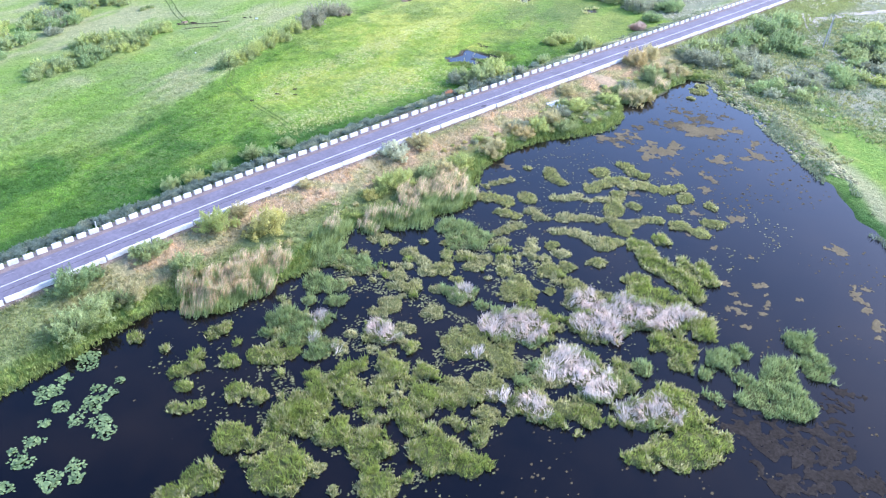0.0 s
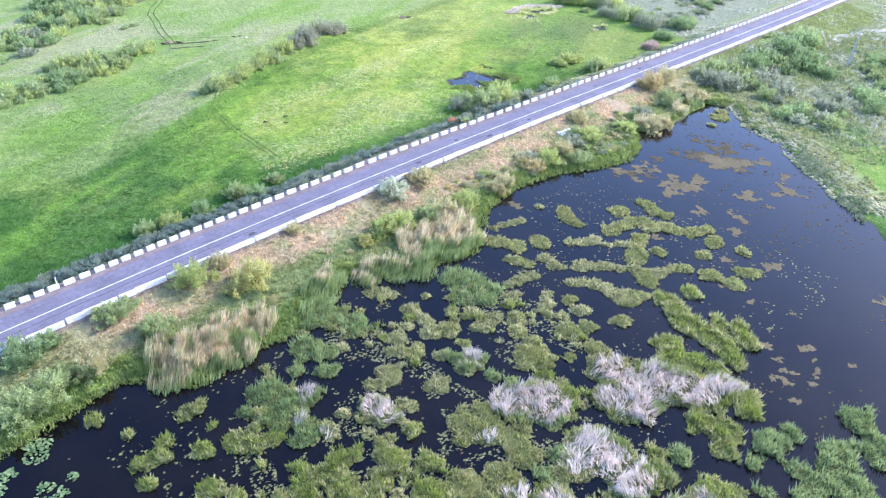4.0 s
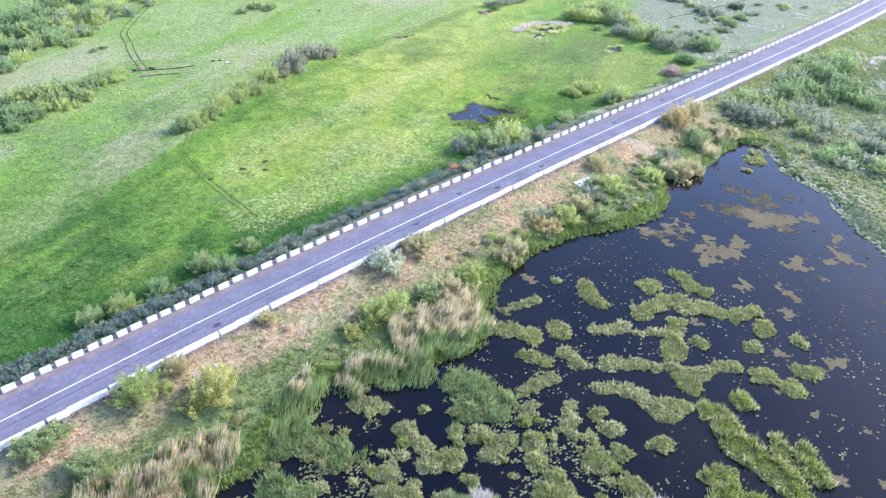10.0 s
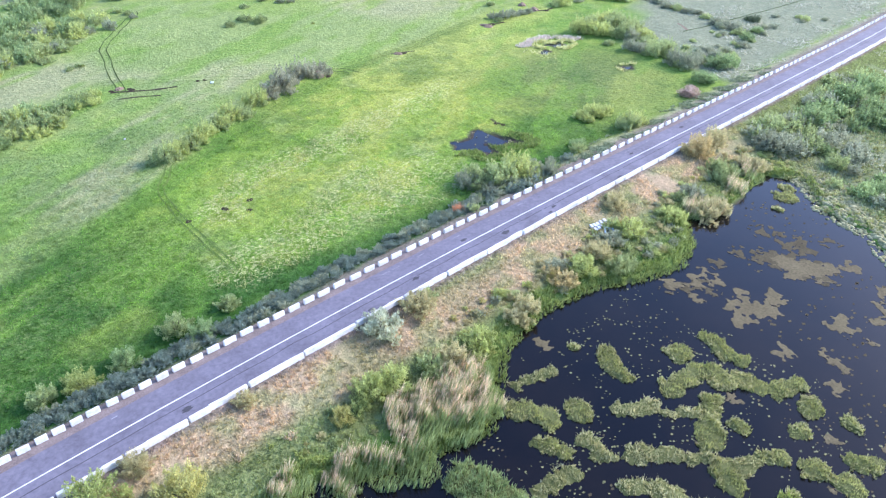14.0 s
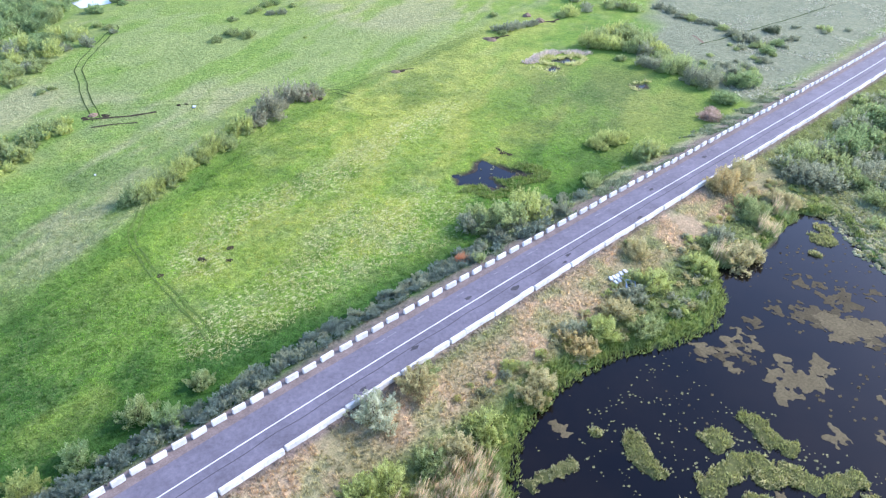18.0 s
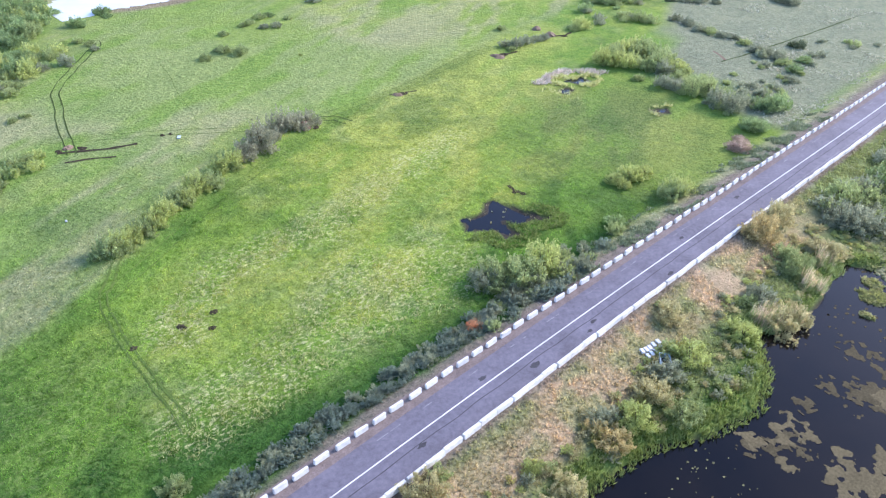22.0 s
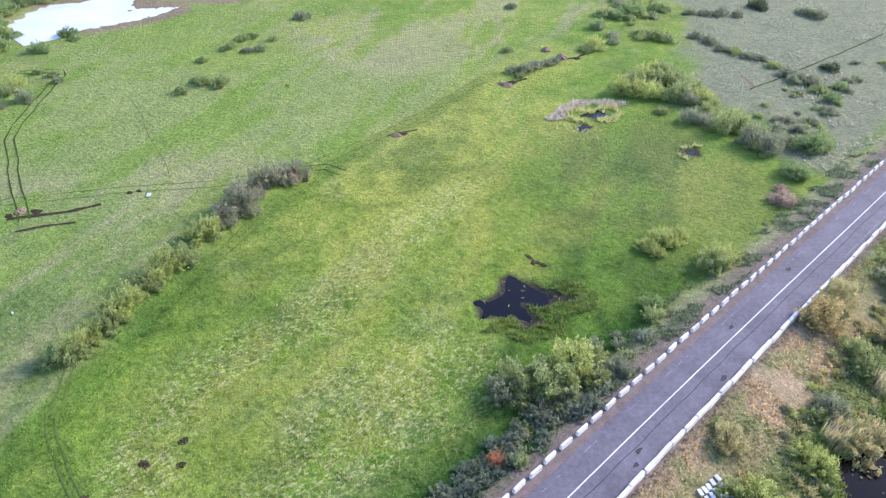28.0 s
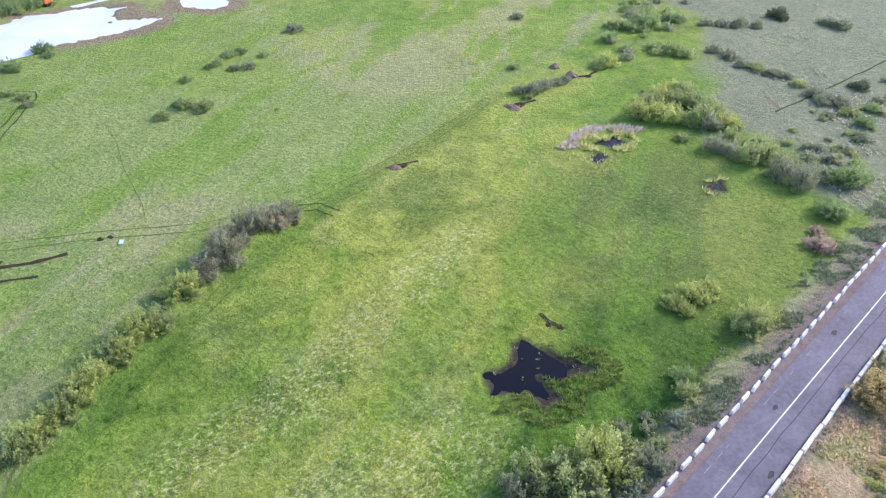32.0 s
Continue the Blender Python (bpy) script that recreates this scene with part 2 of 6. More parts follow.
def seg_dist(x, y, line):
    """Distance of points from a polyline."""
    x, y = np.asarray(x, float), np.asarray(y, float)
    best = np.full(x.shape, 1e9)
    for (ax, ay), (bx, by) in zip(line[:-1], line[1:]):
        dx, dy = bx - ax, by - ay
        t = np.clip(((x - ax) * dx + (y - ay) * dy) / (dx * dx + dy * dy + 1e-9), 0, 1)
        best = np.minimum(best, np.hypot(x - ax - t * dx, y - ay - t * dy))
    return best


def resample(line, every=1.0):
    out = []
    for (ax, ay), (bx, by) in zip(line[:-1], line[1:]):
        n = max(1, int(math.hypot(bx - ax, by - ay) / every))
        out += [(ax + (bx - ax) * k / n, ay + (by - ay) * k / n) for k in range(n)]
    return np.array(out + [line[-1]])


def inside(x, y, poly):
    x, y = np.asarray(x, float), np.asarray(y, float)
    r = np.zeros(x.shape, bool)
    for (ax, ay), (bx, by) in zip(poly, poly[1:] + poly[:1]):
        if ay != by:
            r ^= ((ay > y) != (by > y)) & (x < (bx - ax) * (y - ay) / (by - ay) + ax)
    return r


def signed(x, y, poly):
    """Distance from a shoreline: negative over the water."""
    d = seg_dist(x, y, poly + poly[:1])
    return np.where(inside(x, y, poly), -d, d)


# ---- the plan ----
ROAD_C2, ROAD_C3, ROAD_MID, ROAD_LEN = (-1.986, 1.269, 134.4, 112.0)


def road_y(x):
    """The line of the far parapet; the road lies on its lake side."""
    u = np.clip((np.asarray(x, float) - ROAD_MID) / ROAD_LEN, -1.6, 2.2)
    return ROAD_C2 * u * u + ROAD_C3 * u ** 3


LAKE = [(-150, -34), (-20, -30), (8, -28), (18, -26.5), (31, -24), (37, -31), (47, -30), (52, -31), (57, -28), (65, -25), (73, -30), (86, -33), (92, -29),
        (98, -24.5), (108, -22.5), (119, -24), (127, -28), (135, -30), (142, -28), (149, -23), (159, -26), (168, -25.5), (177, -25), (181, -30),
        (172, -38), (169, -47), (160, -57), (152, -67), (145, -76), (136, -83), (131, -92), (125, -110), (110, -150), (80, -230), (-150, -230)]
POND = [(139, 27), (143, 26), (146, 28), (148, 28), (149, 23), (151, 17), (147, 19), (144, 22), (143, 17), (140, 18), (141, 21), (137, 24)]
POOL_A = [(206.5, 56), (211.5, 55), (211, 52.3), (207, 52.8)]
POOL_B = [(199.5, 53.2), (202.8, 53.2), (202.8, 50.8), (199, 50.8)]
POOL_C = [(207, 31.8), (211.3, 30), (209, 28), (206, 29.2)]
RIVER = [(131, 195), (131, 188), (135, 185), (143, 181), (152, 180), (164, 179), (175, 181), (172, 184), (163, 188), (167, 194), (172, 197), (165, 201), (146, 206), (140, 202)]
RIVER_B = [(184, 187), (189, 182), (195, 180.5), (198, 186), (194, 194), (188, 194)]
BANK = [(60, 39), (74, 44.5), (86, 50.5), (97, 57), (108, 63), (119, 68.5), (128, 72), (141, 74.5)]
TRACK = [(50, 32), (74, 42), (97, 54.5), (119, 66), (141, 72.5), (164, 77.5), (185, 81), (200, 84), (225, 90)]
POOLS = (POND, POOL_A, POOL_B, POOL_C, RIVER, RIVER_B)


def ground_z(x, y):
    x, y = np.asarray(x, float), np.asarray(y, float)
    dy = y - road_y(x)
    z = np.interp(dy, [-60, -24, -17, -11, -9.6, 1.0, 2.0, 7.0, 20], [0.45, 0.6, 1.4, 2.35, 2.42, 2.42, 2.25, 0.65, 0.45])
    z = z + (value_noise(x, y, 9, 1) - 0.5) * 0.35 * step(1.5, 5, np.abs(dy + 4.3) - 5) + (value_noise(x, y, 60, 2) - 0.5) * 0.6 * step(20, 60, np.abs(dy))
    z = z + 0.7 * step(3.5, 0.5, seg_dist(x, y, BANK))
    for k, poly in enumerate((LAKE,) + POOLS):
        sd = signed(x, y, poly) + (value_noise(x, y, 3.0, 5) - 0.5) * (1.6 if k == 0 else 1.0) + (value_noise(x, y, 1.7, 6) - 0.5) * (0.0 if k == 0 else 2.2) + (0.0 if k in (0, 5, 6) else 0.45 if k == 1 else 0.7)
        w = 2.4 if k == 0 else 1.2
        z = np.where(sd < w, -0.8 + (z + 0.8) * step(-w, w, sd), z) if k == 0 else np.where(sd < w, -0.1 + (z + 0.1) * step(-w, w, sd), z)
    return z


C = {k: np.array(v) for k, v in {
    "lush": (0.15, 0.252, 0.04), "yellow": (0.3, 0.335, 0.075), "deep": (0.047, 0.11, 0.022), "olive": (0.13, 0.175, 0.045), "pale": (0.22, 0.262, 0.108), "tan": (0.3, 0.29, 0.165),
    "dry": (0.405, 0.3, 0.19), "bank": (0.165, 0.19, 0.072), "moor": (0.215, 0.23, 0.146), "mud": (0.05, 0.042, 0.035), "gravel": (0.2, 0.16, 0.14), "shore": (0.15, 0.21, 0.05), "rubble": (0.24, 0.24, 0.17), "earth": (0.23, 0.165, 0.13)}.items()}


def land_tone(x, y):
    """The base colour of the turf: lush meadow, pale steppe, dry verge, moor."""
    x, y = np.asarray(x, float), np.asarray(y, float)
    dy = y - road_y(x)
    n1, n2, n3 = value_noise(x, y, 28, 11), value_noise(x, y, 9, 12), value_noise(x, y, 2.6, 13)

    def blend(c, name, w):
        w = np.clip(w, 0, 1)[..., None]
        return c * (1 - w) + C[name] * w
    c = np.zeros(x.shape + (3,)) + C["lush"]
    c = blend(c, "yellow", 0.9 * step(110, 150, x) * step(20, 40, dy) * step(230, 180, x) + 0.5 * step(0.45, 0.8, n1))
    c = blend(c, "yellow", 0.6 * step(34, 12, np.hypot((x - 130) * 0.75, y - 44)) * (0.5 + 0.5 * n2))
    c = blend(c, "pale", 0.4 * step(0.55, 0.8, n2 * 0.6 + n3 * 0.4))
    c = blend(c, "pale", 0.5 * step(0.5, 0.62, value_noise(x * 0.5, y, 2.2, 21)) * step(24, 8, np.hypot((x - 118) * 0.8, (y - 24) * 1.2)))
    c = blend(c, "deep", 0.78 * step(102, 74, x + 0.4 * y) * step(60, 40, y))
    n4, n5 = value_noise(x + 0.4 * y, y, 4.5, 141), value_noise(x, y + 0.3 * x, 2.1, 142)
    c = blend(c, "deep", 0.34 * step(0.5, 0.8, n4 * 0.6 + n5 * 0.4))
    c = blend(c, "yellow", 0.4 * step(0.52, 0.25, n4 * 0.5 + n5 * 0.5) * step(90, 120, x))
    c = blend(c, "olive", 0.8 * step(28, 8, np.hypot((x - 196) * 0.7, y - 36)) + 0.6 * step(32, 10, np.hypot((x - 184) * 0.8, y - 24)) + 0.25 * step(150, 170, x) * step(0.6, 0.8, value_noise(x, y, 17, 19)) * step(25, 40, dy))
    c = blend(c, "deep", step(17, 8, dy + 6 * (n2 - 0.5)) * step(160, 135, x) + 0.75 * step(16, 6, np.hypot((x - 152) * 0.5, y - 14)))
    broad = value_noise(x, y * 1.3, 15, 151) * 0.65 + value_noise(x, y, 5, 152) * 0.35
    c = blend(c, "deep", 0.5 * step(0.55, 0.78, broad) * step(95, 70, y))
    c = blend(c, "yellow", 0.4 * step(0.45, 0.25, broad) * step(8, 20, dy))
    side = np.interp(x, [p[0] for p in TRACK], [p[1] for p in TRACK])
    over = step(-1, 5, y - side)
    c = blend(c, "pale", over * (0.35 + 0.4 * n1) * step(230, 150, x - 0.3 * (y - 80)))
    streak = value_noise(0.2 * (0.9 * x + 0.42 * y), 0.9 * y - 0.42 * x, 5, 22) * 0.6 + value_noise(0.3 * (0.9 * x + 0.42 * y), 0.9 * y - 0.42 * x, 2, 23) * 0.4
    c = blend(c, "tan", over * 0.6 * step(0.48, 0.68, streak * 0.7 + n1 * 0.3))
    c = blend(c, "lush", 0.5 * step(0.48, 0.3, streak))
    c = blend(c, "lush", over * 0.5 * step(0.5, 0.75, value_noise(x, y, 40, 15)))
    c = blend(c, "deep", 0.45 * step(3.2, 1, np.abs(y - side + 0.5)) * step(215, 200, x))
    c = blend(c, "moor", step(-7, 9, x - np.interp(y, [0, 12, 37, 50, 65, 80], [212, 224, 228, 244, 262, 300]) + 16 * (n2 - 0.5)) * step(4, 10, np.abs(dy + 4.5) - 4.3))
    c = blend(c, "bank", step(175, 190, x + n1 * 12) * step(-8, -12, dy))
    c = blend(c, "moor", (0.25 + 0.5 * step(0.4, 0.7, n2)) * step(182, 200, x + n1 * 12) * step(-16, -24, dy))
    c = blend(c, "rubble", 0.6 * step(0.35, 0.6, n2 * 0.5 + n3 * 0.5) * np.maximum(step(13, 8, np.hypot((x - 208) * 0.8, y + 46)), step(11, 7, np.hypot((x - 197) * 0.7, y + 62))))
    c = blend(c, "lush", 0.6 * step(4, 1.5, seg_dist(x, y, [(188, -56), (176, -66), (165, -77)])))
    verge = step(-26, -22, dy) * step(-8, -9, dy)
    c = blend(c, "bank", verge)
    c = blend(c, "dry", step(-19.5, -16.5, dy + (n1 - 0.5) * 7) * step(-9, -10, dy) * (0.45 + 0.5 * step(0.3, 0.6, n2)) * step(8, 40, x) * step(200, 165, x))
    c = blend(c, "deep", 0.15 * step(5, 1, np.abs(dy + 19)) * step(0.4, 0.7, n1) * step(180, 150, x))
    c = blend(c, "pale", verge * 0.5 * step(0.5, 0.8, n3))
    c = blend(c, "tan", 0.9 * step(0.5, 1.0, dy) * step(6.5, 4.0, dy + 2 * (n3 - 0.5)) * step(122, 140, x))
    c = blend(c, "gravel", 0.5 * step(0.5, 1.0, dy) * step(4.5, 2.5, dy + 2 * (n2 - 0.5)) * step(122, 140, x))
    c = blend(c, "gravel", 0.8 * step(0.5, 0.9, dy) * step(2.9, 2.1, dy + (n3 - 0.5)) * step(72, 92, x))
    c = blend(c, "gravel", step(0.8, -0.2, np.abs(dy + 4.35) - 5.2))
    sd = signed(x, y, LAKE)
    c = blend(c, "shore", step(4.5, 2, sd) * step(190, 175, x) * step(-36, -30, y))
    c = blend(c, "tan", 0.75 * step(11, 7, sd) * step(3, 5, sd) * step(-30, -36, y))
    c = blend(c, "mud", step(0.6, -0.3, sd))
    for poly in POOLS[:4]:
        c = blend(c, "mud", step(0.8, 0.0, signed(x, y, poly)))
    for poly in POOLS[4:]:
        c = blend(c, "earth", 0.85 * step(7, 3.5, signed(x, y, poly) + 4 * (n2 - 0.5)) * step(138, 147, x))
    return np.clip(c, 0.01, 0.8)


def straw_share(x, y):
    """How much bleached grass stands among the green, from 0 to 1."""
    combed = np.minimum(np.hypot((x - 116) * 0.55, y - 22), seg_dist(x, y, [(82, 15), (92, 16.5), (104, 19)]) * 1.7)
    ridge = seg_dist(x, y, [(88, 33), (98, 40), (112, 42), (120, 41.5), (138, 47), (160, 52)]) * 2.2
    w = step(15, 4, np.minimum(combed, ridge) + 7 * (value_noise(x, y, 5, 95) - 0.5))
    w = np.maximum(w * 0.85, 0.14 * step(0.4, 0.7, value_noise(x, y, 14, 96)))
    w = np.maximum(w, 0.24 * step(0.45, 0.7, value_noise(x, y, 22, 97)) * step(78, 90, y) * step(260, 200, x))
    dy = y - road_y(x)
    return w * step(7, 12, dy) * step(-2, 1.5, np.minimum(signed(x, y, POND) - 3, 20))


# ---- land ----
def spread(lo, hi, fine, far):
    mid = np.arange(lo, hi + 0.01, fine)
    out, s = [], fine
    while sum(out) < far:
        s *= 1.25
        out.append(s)
    up = hi + np.cumsum(out)
    return np.concatenate([(lo - np.cumsum(out))[::-1], mid, up])


gx, gy = spread(-25, 330, 1.0, 2600), spread(-125, 235, 1.0, 2600)
X, Y = np.meshgrid(gx, gy)
Z = ground_z(X, Y)
ny, nx = X.shape
idx = np.arange(nx * ny).reshape(ny, nx)
quads = np.stack([idx[:-1, :-1], idx[:-1, 1:], idx[1:, 1:], idx[1:, :-1]], -1).reshape(-1, 4)
ground_mesh = np_mesh("ground", np.stack([X, Y, Z], -1).reshape(-1, 3), quads, M_TURF, land_tone(X, Y).reshape(-1, 3))
straw = ground_mesh.attributes.new("straw", 'FLOAT', 'POINT')
straw.data.foreach_set("value", straw_share(X, Y).astype(np.float32).ravel())
ground_mesh.polygons.foreach_set("use_smooth", np.ones(len(quads), bool))
ground = tagged(new("ground", ground_mesh), "green river meadow and dry grassy road bank", "ground", kind="structure")


def sheet(name, poly, z, material, grow, label):
    """A level sheet of water that runs a little under its banks."""
    bm = bmesh.new()
    cx, cy = sum(p[0] for p in poly) / len(poly), sum(p[1] for p in poly) / len(poly)
    x0, x1 = min(p[0] for p in poly) - grow, max(p[0] for p in poly) + grow
    y0, y1 = min(p[1] for p in poly) - grow, max(p[1] for p in poly) + grow
    bm.faces.new([bm.verts.new(p) for p in ((x0, y0, z), (x1, y0, z), (x1, y1, z), (x0, y1, z))])
    me = bpy.data.meshes.new(name)
    bm.to_mesh(me)
    bm.free()
    me.materials.append(material)
    return tagged(new(name, me), label, "water", kind="structure")


sheet("water", LAKE, 0.0, M_WATER, 2, "dark still lake water with blue sky reflections")
# the far pools carry their white sky reflection as base colour
for k, poly in enumerate(POOLS):
    sheet("water", poly, 0.16, M_POOL if k < 4 else M_RIVER, 1.5, "dark pool in the wet meadow" if k < 4 else "water of a far pool, coloured white for the bright sky it reflects")

# ---- road ----
def strip(name, d0, d1, z, material, x0, x1, label, thick=0.06, every=2.5, wobble=0.0, kind="structure", category="road"):
    xs = np.arange(x0, x1 + every * 0.5, every)
    bm = bmesh.new()
    prev = None
    for x in xs:
        w = wobble * (value_noise(x, 0, 4, 31) - 0.5) * 2
        yy = float(road_y(x))
        ring = [bm.verts.new((x, yy + d + w, zz)) for d, zz in ((d0, z - thick), (d0, z), (d1, z), (d1, z - thick))]
        if prev:
            for a in range(3):
                bm.faces.new((prev[a], ring[a], ring[a + 1], prev[a + 1]))
        prev = ring
    bmesh.ops.recalc_face_normals(bm, faces=bm.faces)
    me = bpy.data.meshes.new(name)
    bm.to_mesh(me)
    bm.free()
    me.materials.append(material)
    return tagged(new(name, me), label, category, kind=kind)


strip("road_shoulder", -1.6, 0.9, 2.46, M_SHOULDER, -150, 900, "reddish gravel shoulder of the road", 0.1)
road = strip("road", -8.35, -1.35, 2.52, M_ASPHALT, -150, 900, "grey worn asphalt country road", 0.12)
strip("road_marking", -4.68, -4.52, 2.527, M_PAINT, -150, 900, "white painted centre line", 0.004)
strip("road_marking", -7.75, -7.67, 2.527, M_FADED, 190, 900, "faded white edge line", 0.004)
for k in range(150):
    x0 = -20 + k * 2.6 + random.uniform(-0.4, 0.4)
    if random.random() < 0.35:
        strip("road_marking", -2.19, -2.11, 2.527, M_FADED, x0, x0 + random.uniform(0.8, 2.2), "worn white edge line", 0.004, 0.8)
strip("road_crack", -5.98, -5.88, 2.526, M_PATCH, -40, 330, "dark tar-filled crack along the lane", 0.004, 0.8, 0.12)

# ---- parapets ----
def block_mesh(length, width, height, taper, name="concrete_block"):
    bm = bmesh.new()
    bmesh.ops.create_cube(bm, size=1.0)
    for v in bm.verts:
        k = taper if v.co.z > 0 else 1.0
        v.co = Vector((v.co.x * length, v.co.y * width * k, (v.co.z + 0.5) * height))
    bmesh.ops.bevel(bm, geom=bm.edges[:], offset=0.05, segments=2, affect='EDGES')
    me = bpy.data.meshes.new(name)
    bm.to_mesh(me)
    bm.free()
    me.materials.append(M_WHITE)
    return me


BLOCK_FAR, BLOCK_NEAR = block_mesh(2.0, 0.42, 0.8, 0.75), block_mesh(2.85, 0.55, 0.78, 0.75)
x = -50.0
while x < 392:
    pitch = float(np.interp(x, [52, 62, 75, 90], [2.1, 2.35, 2.6, 2.94])) + random.choice((-0.14, 0.14, 0.0)) + random.uniform(-0.08, 0.08)
    ob = new("parapet_block", BLOCK_FAR)
    ob.matrix_world = pose(x, float(road_y(x)) + random.uniform(-0.08, 0.08), 2.45, random.uniform(-2, 2), random.uniform(-1.5, 1.5), random.uniform(-2.5, 2.5)) @ Matrix.Diagonal((min(1.0, pitch / 2.9), 1, 1, 1))
    tagged(ob, "white-painted concrete parapet block on the road shoulder", "parapet", "parapet blocks on the meadow side")
    x += pitch
x = -52.0
while x < 392:
    run = float(np.interp(x, [45, 62, 80], [7.4, 8.2, 8.85]))
    for k in range(3):
        at, size = x + (k + 0.5) * (run - 0.3) / 3, (run - 0.3) / 3 / 2.87
        ob = new("parapet_block", BLOCK_NEAR)
        ob.matrix_world = pose(at, float(road_y(at)) - 8.75 + random.uniform(-0.06, 0.06), 2.4 + random.uniform(-0.05, 0.03), random.uniform(-2, 2), random.uniform(-0.8, 0.8), random.uniform(-1.2, 1.2)) @ Matrix.Diagonal((size, 1, 1, 1))
        tagged(ob, "white-painted low concrete parapet block in a closed row", "parapet", "parapet blocks on the lake side")
    x += run

# ---- plants ----
def blades(points, height, width, lean, per=3, spread_r=0.12, tone=None, top=0.25, flow=0.0, lump=0.0, heading=None):
    """Tufts of flat tapering blades, each one triangle, at (n, 3) points. height is a pair of limits."""
    n = len(points)
    p = np.repeat(points, per, 0)
    m = len(p)
    a, b = rng.uniform(0, 2 * np.pi, m), rng.uniform(0, 2 * np.pi, m)
    if flow:
        b = value_noise(p[:, 0] + 300, p[:, 1], flow, 47) * 9 + rng.normal(size=m) * 0.45
    if heading is not None:
        b = heading + rng.normal(size=m) * 0.5
    h = rng.uniform(*height, m)
    if lump:
        h = h * (0.35 + 1.3 * value_noise(p[:, 0] + 90, p[:, 1], lump, 48))
    ln = rng.uniform(0.3, 1.0, m) * lean
    base = p + np.stack([np.cos(b), np.sin(b), np.zeros(m)], 1) * (rng.uniform(0, spread_r, m))[:, None]
    side = np.stack([np.cos(a), np.sin(a), np.zeros(m)], 1) * (width * rng.uniform(0.6, 1.3, m))[:, None]
    tip = base + np.stack([np.cos(b) * ln * h, np.sin(b) * ln * h, h * np.sqrt(np.maximum(0.05, 1 - (ln * 0.9) ** 2))], 1)
    side *= 1.0 + top
    v = np.stack([base - side, base + side, tip], 1).reshape(-1, 3)
    f = np.arange(m * 3).reshape(m, 3)
    t = None if tone is None else np.repeat(np.repeat(tone, per, 0) * rng.uniform(0.75, 1.3, (m, 1)), 3, 0)
    return v, f, t


def crown_shape(kind, seed, clumps=34, leaves=125, leaf=0.9):
    """Leaves of a shrub one unit in radius: billowing clumps of upright sprays over a low skirt."""
    g = np.random.default_rng(seed)
    top = {"round": 1.5, "spread": 1.15, "tall": 2.1}[kind]
    P, D = [], []
    for k in range(clumps):
        a, d = k * 2.4 + g.uniform(-0.5, 0.5), 0.82 * math.sqrt((k + 0.3) / clumps) * g.uniform(0.75, 1.2)
        h = top * (1.0 - 0.55 * d * d / 0.67) * g.uniform(0.6, 1.08)
        c, rad = np.array([math.cos(a) * d, math.sin(a) * d, h * 0.5]), g.uniform(0.13, 0.27)
        q = g.normal(size=(leaves, 3))
        q /= np.linalg.norm(q, axis=1)[:, None]
        q *= g.uniform(0.25, 1.05, leaves)[:, None] ** 0.6
        wide = rad * (1.25 - 0.75 * np.clip(q[:, 2], -1, 1))
        lean = np.array([math.cos(a), math.sin(a), 0.0]) * d * 0.35
        P.append(c + np.stack([q[:, 0] * wide, q[:, 1] * wide, q[:, 2] * h * 0.52], 1) + lean * (q[:, 2:3] + 0.5))
        D.append(q * np.array([0.55, 0.55, 0.3]) + np.array([0, 0, 0.95]) + lean)
    p, d = np.concatenate(P), np.concatenate(D)
    n = len(p)
    p[:, 2] = np.maximum(p[:, 2], 0.04)
    s = g.uniform(0.017, 0.034, n) * leaf
    u = d + g.normal(size=(n, 3)) * 0.35
    u /= np.linalg.norm(u, axis=1)[:, None]
    w = np.cross(u, g.normal(size=(n, 3)))
    w /= np.linalg.norm(w, axis=1)[:, None] + 1e-6
    u, w = u * (s * 2.4)[:, None], w * s[:, None]
    v = np.stack([p - u, p + u * 0.6 + w * 1.3, p + u * 0.6 - w * 1.3], 1).reshape(-1, 3)
    return v, np.arange(len(v)).reshape(-1, 3)


def trunk_mesh(seed, height):
    """Several tapering stems that fan out from the foot."""
    g = np.random.default_rng(seed)
    V, F = [], []
    for k in range(5):
        a, ln = g.uniform(0, 2 * np.pi), g.uniform(0.1, 0.5)
        rings = 4
        for i in range(rings):
            t = i / (rings - 1)
            c = np.array([math.cos(a) * ln * t, math.sin(a) * ln * t, t * height * g.uniform(0.9, 1.0)])
            rr = 0.05 * (1 - 0.8 * t)
            for j in range(5):
                V.append(c + rr * np.array([math.cos(j * 1.2566), math.sin(j * 1.2566), 0]))
        b = k * rings * 5
        for i in range(rings - 1):
            for j in range(5):
                F.append((b + i * 5 + j, b + i * 5 + (j + 1) % 5, b + (i + 1) * 5 + (j + 1) % 5, b + (i + 1) * 5 + j))
    return np_mesh("stems", np.array(V), np.array(F), M_BARK)


CROWNS = [("round", 1), ("round", 2), ("spread", 3), ("spread", 4), ("tall", 5)]
SHAPES = [crown_shape(*c) for c in CROWNS]
SHAPES_MID = [crown_shape(*c, 20, 55, 1.5) for c in CROWNS]
SHAPES_FAR = [crown_shape(*c, 20, 52, 1.5) for c in CROWNS]
SHAPES_DEEP = [crown_shape(*c, 28, 85, 1.15) for c in CROWNS]
STEMS = [trunk_mesh(20 + i, 1.2 if c[0] == "tall" else 0.8) for i, c in enumerate(CROWNS)]
CROWN_MESH = {}


BULK = {}


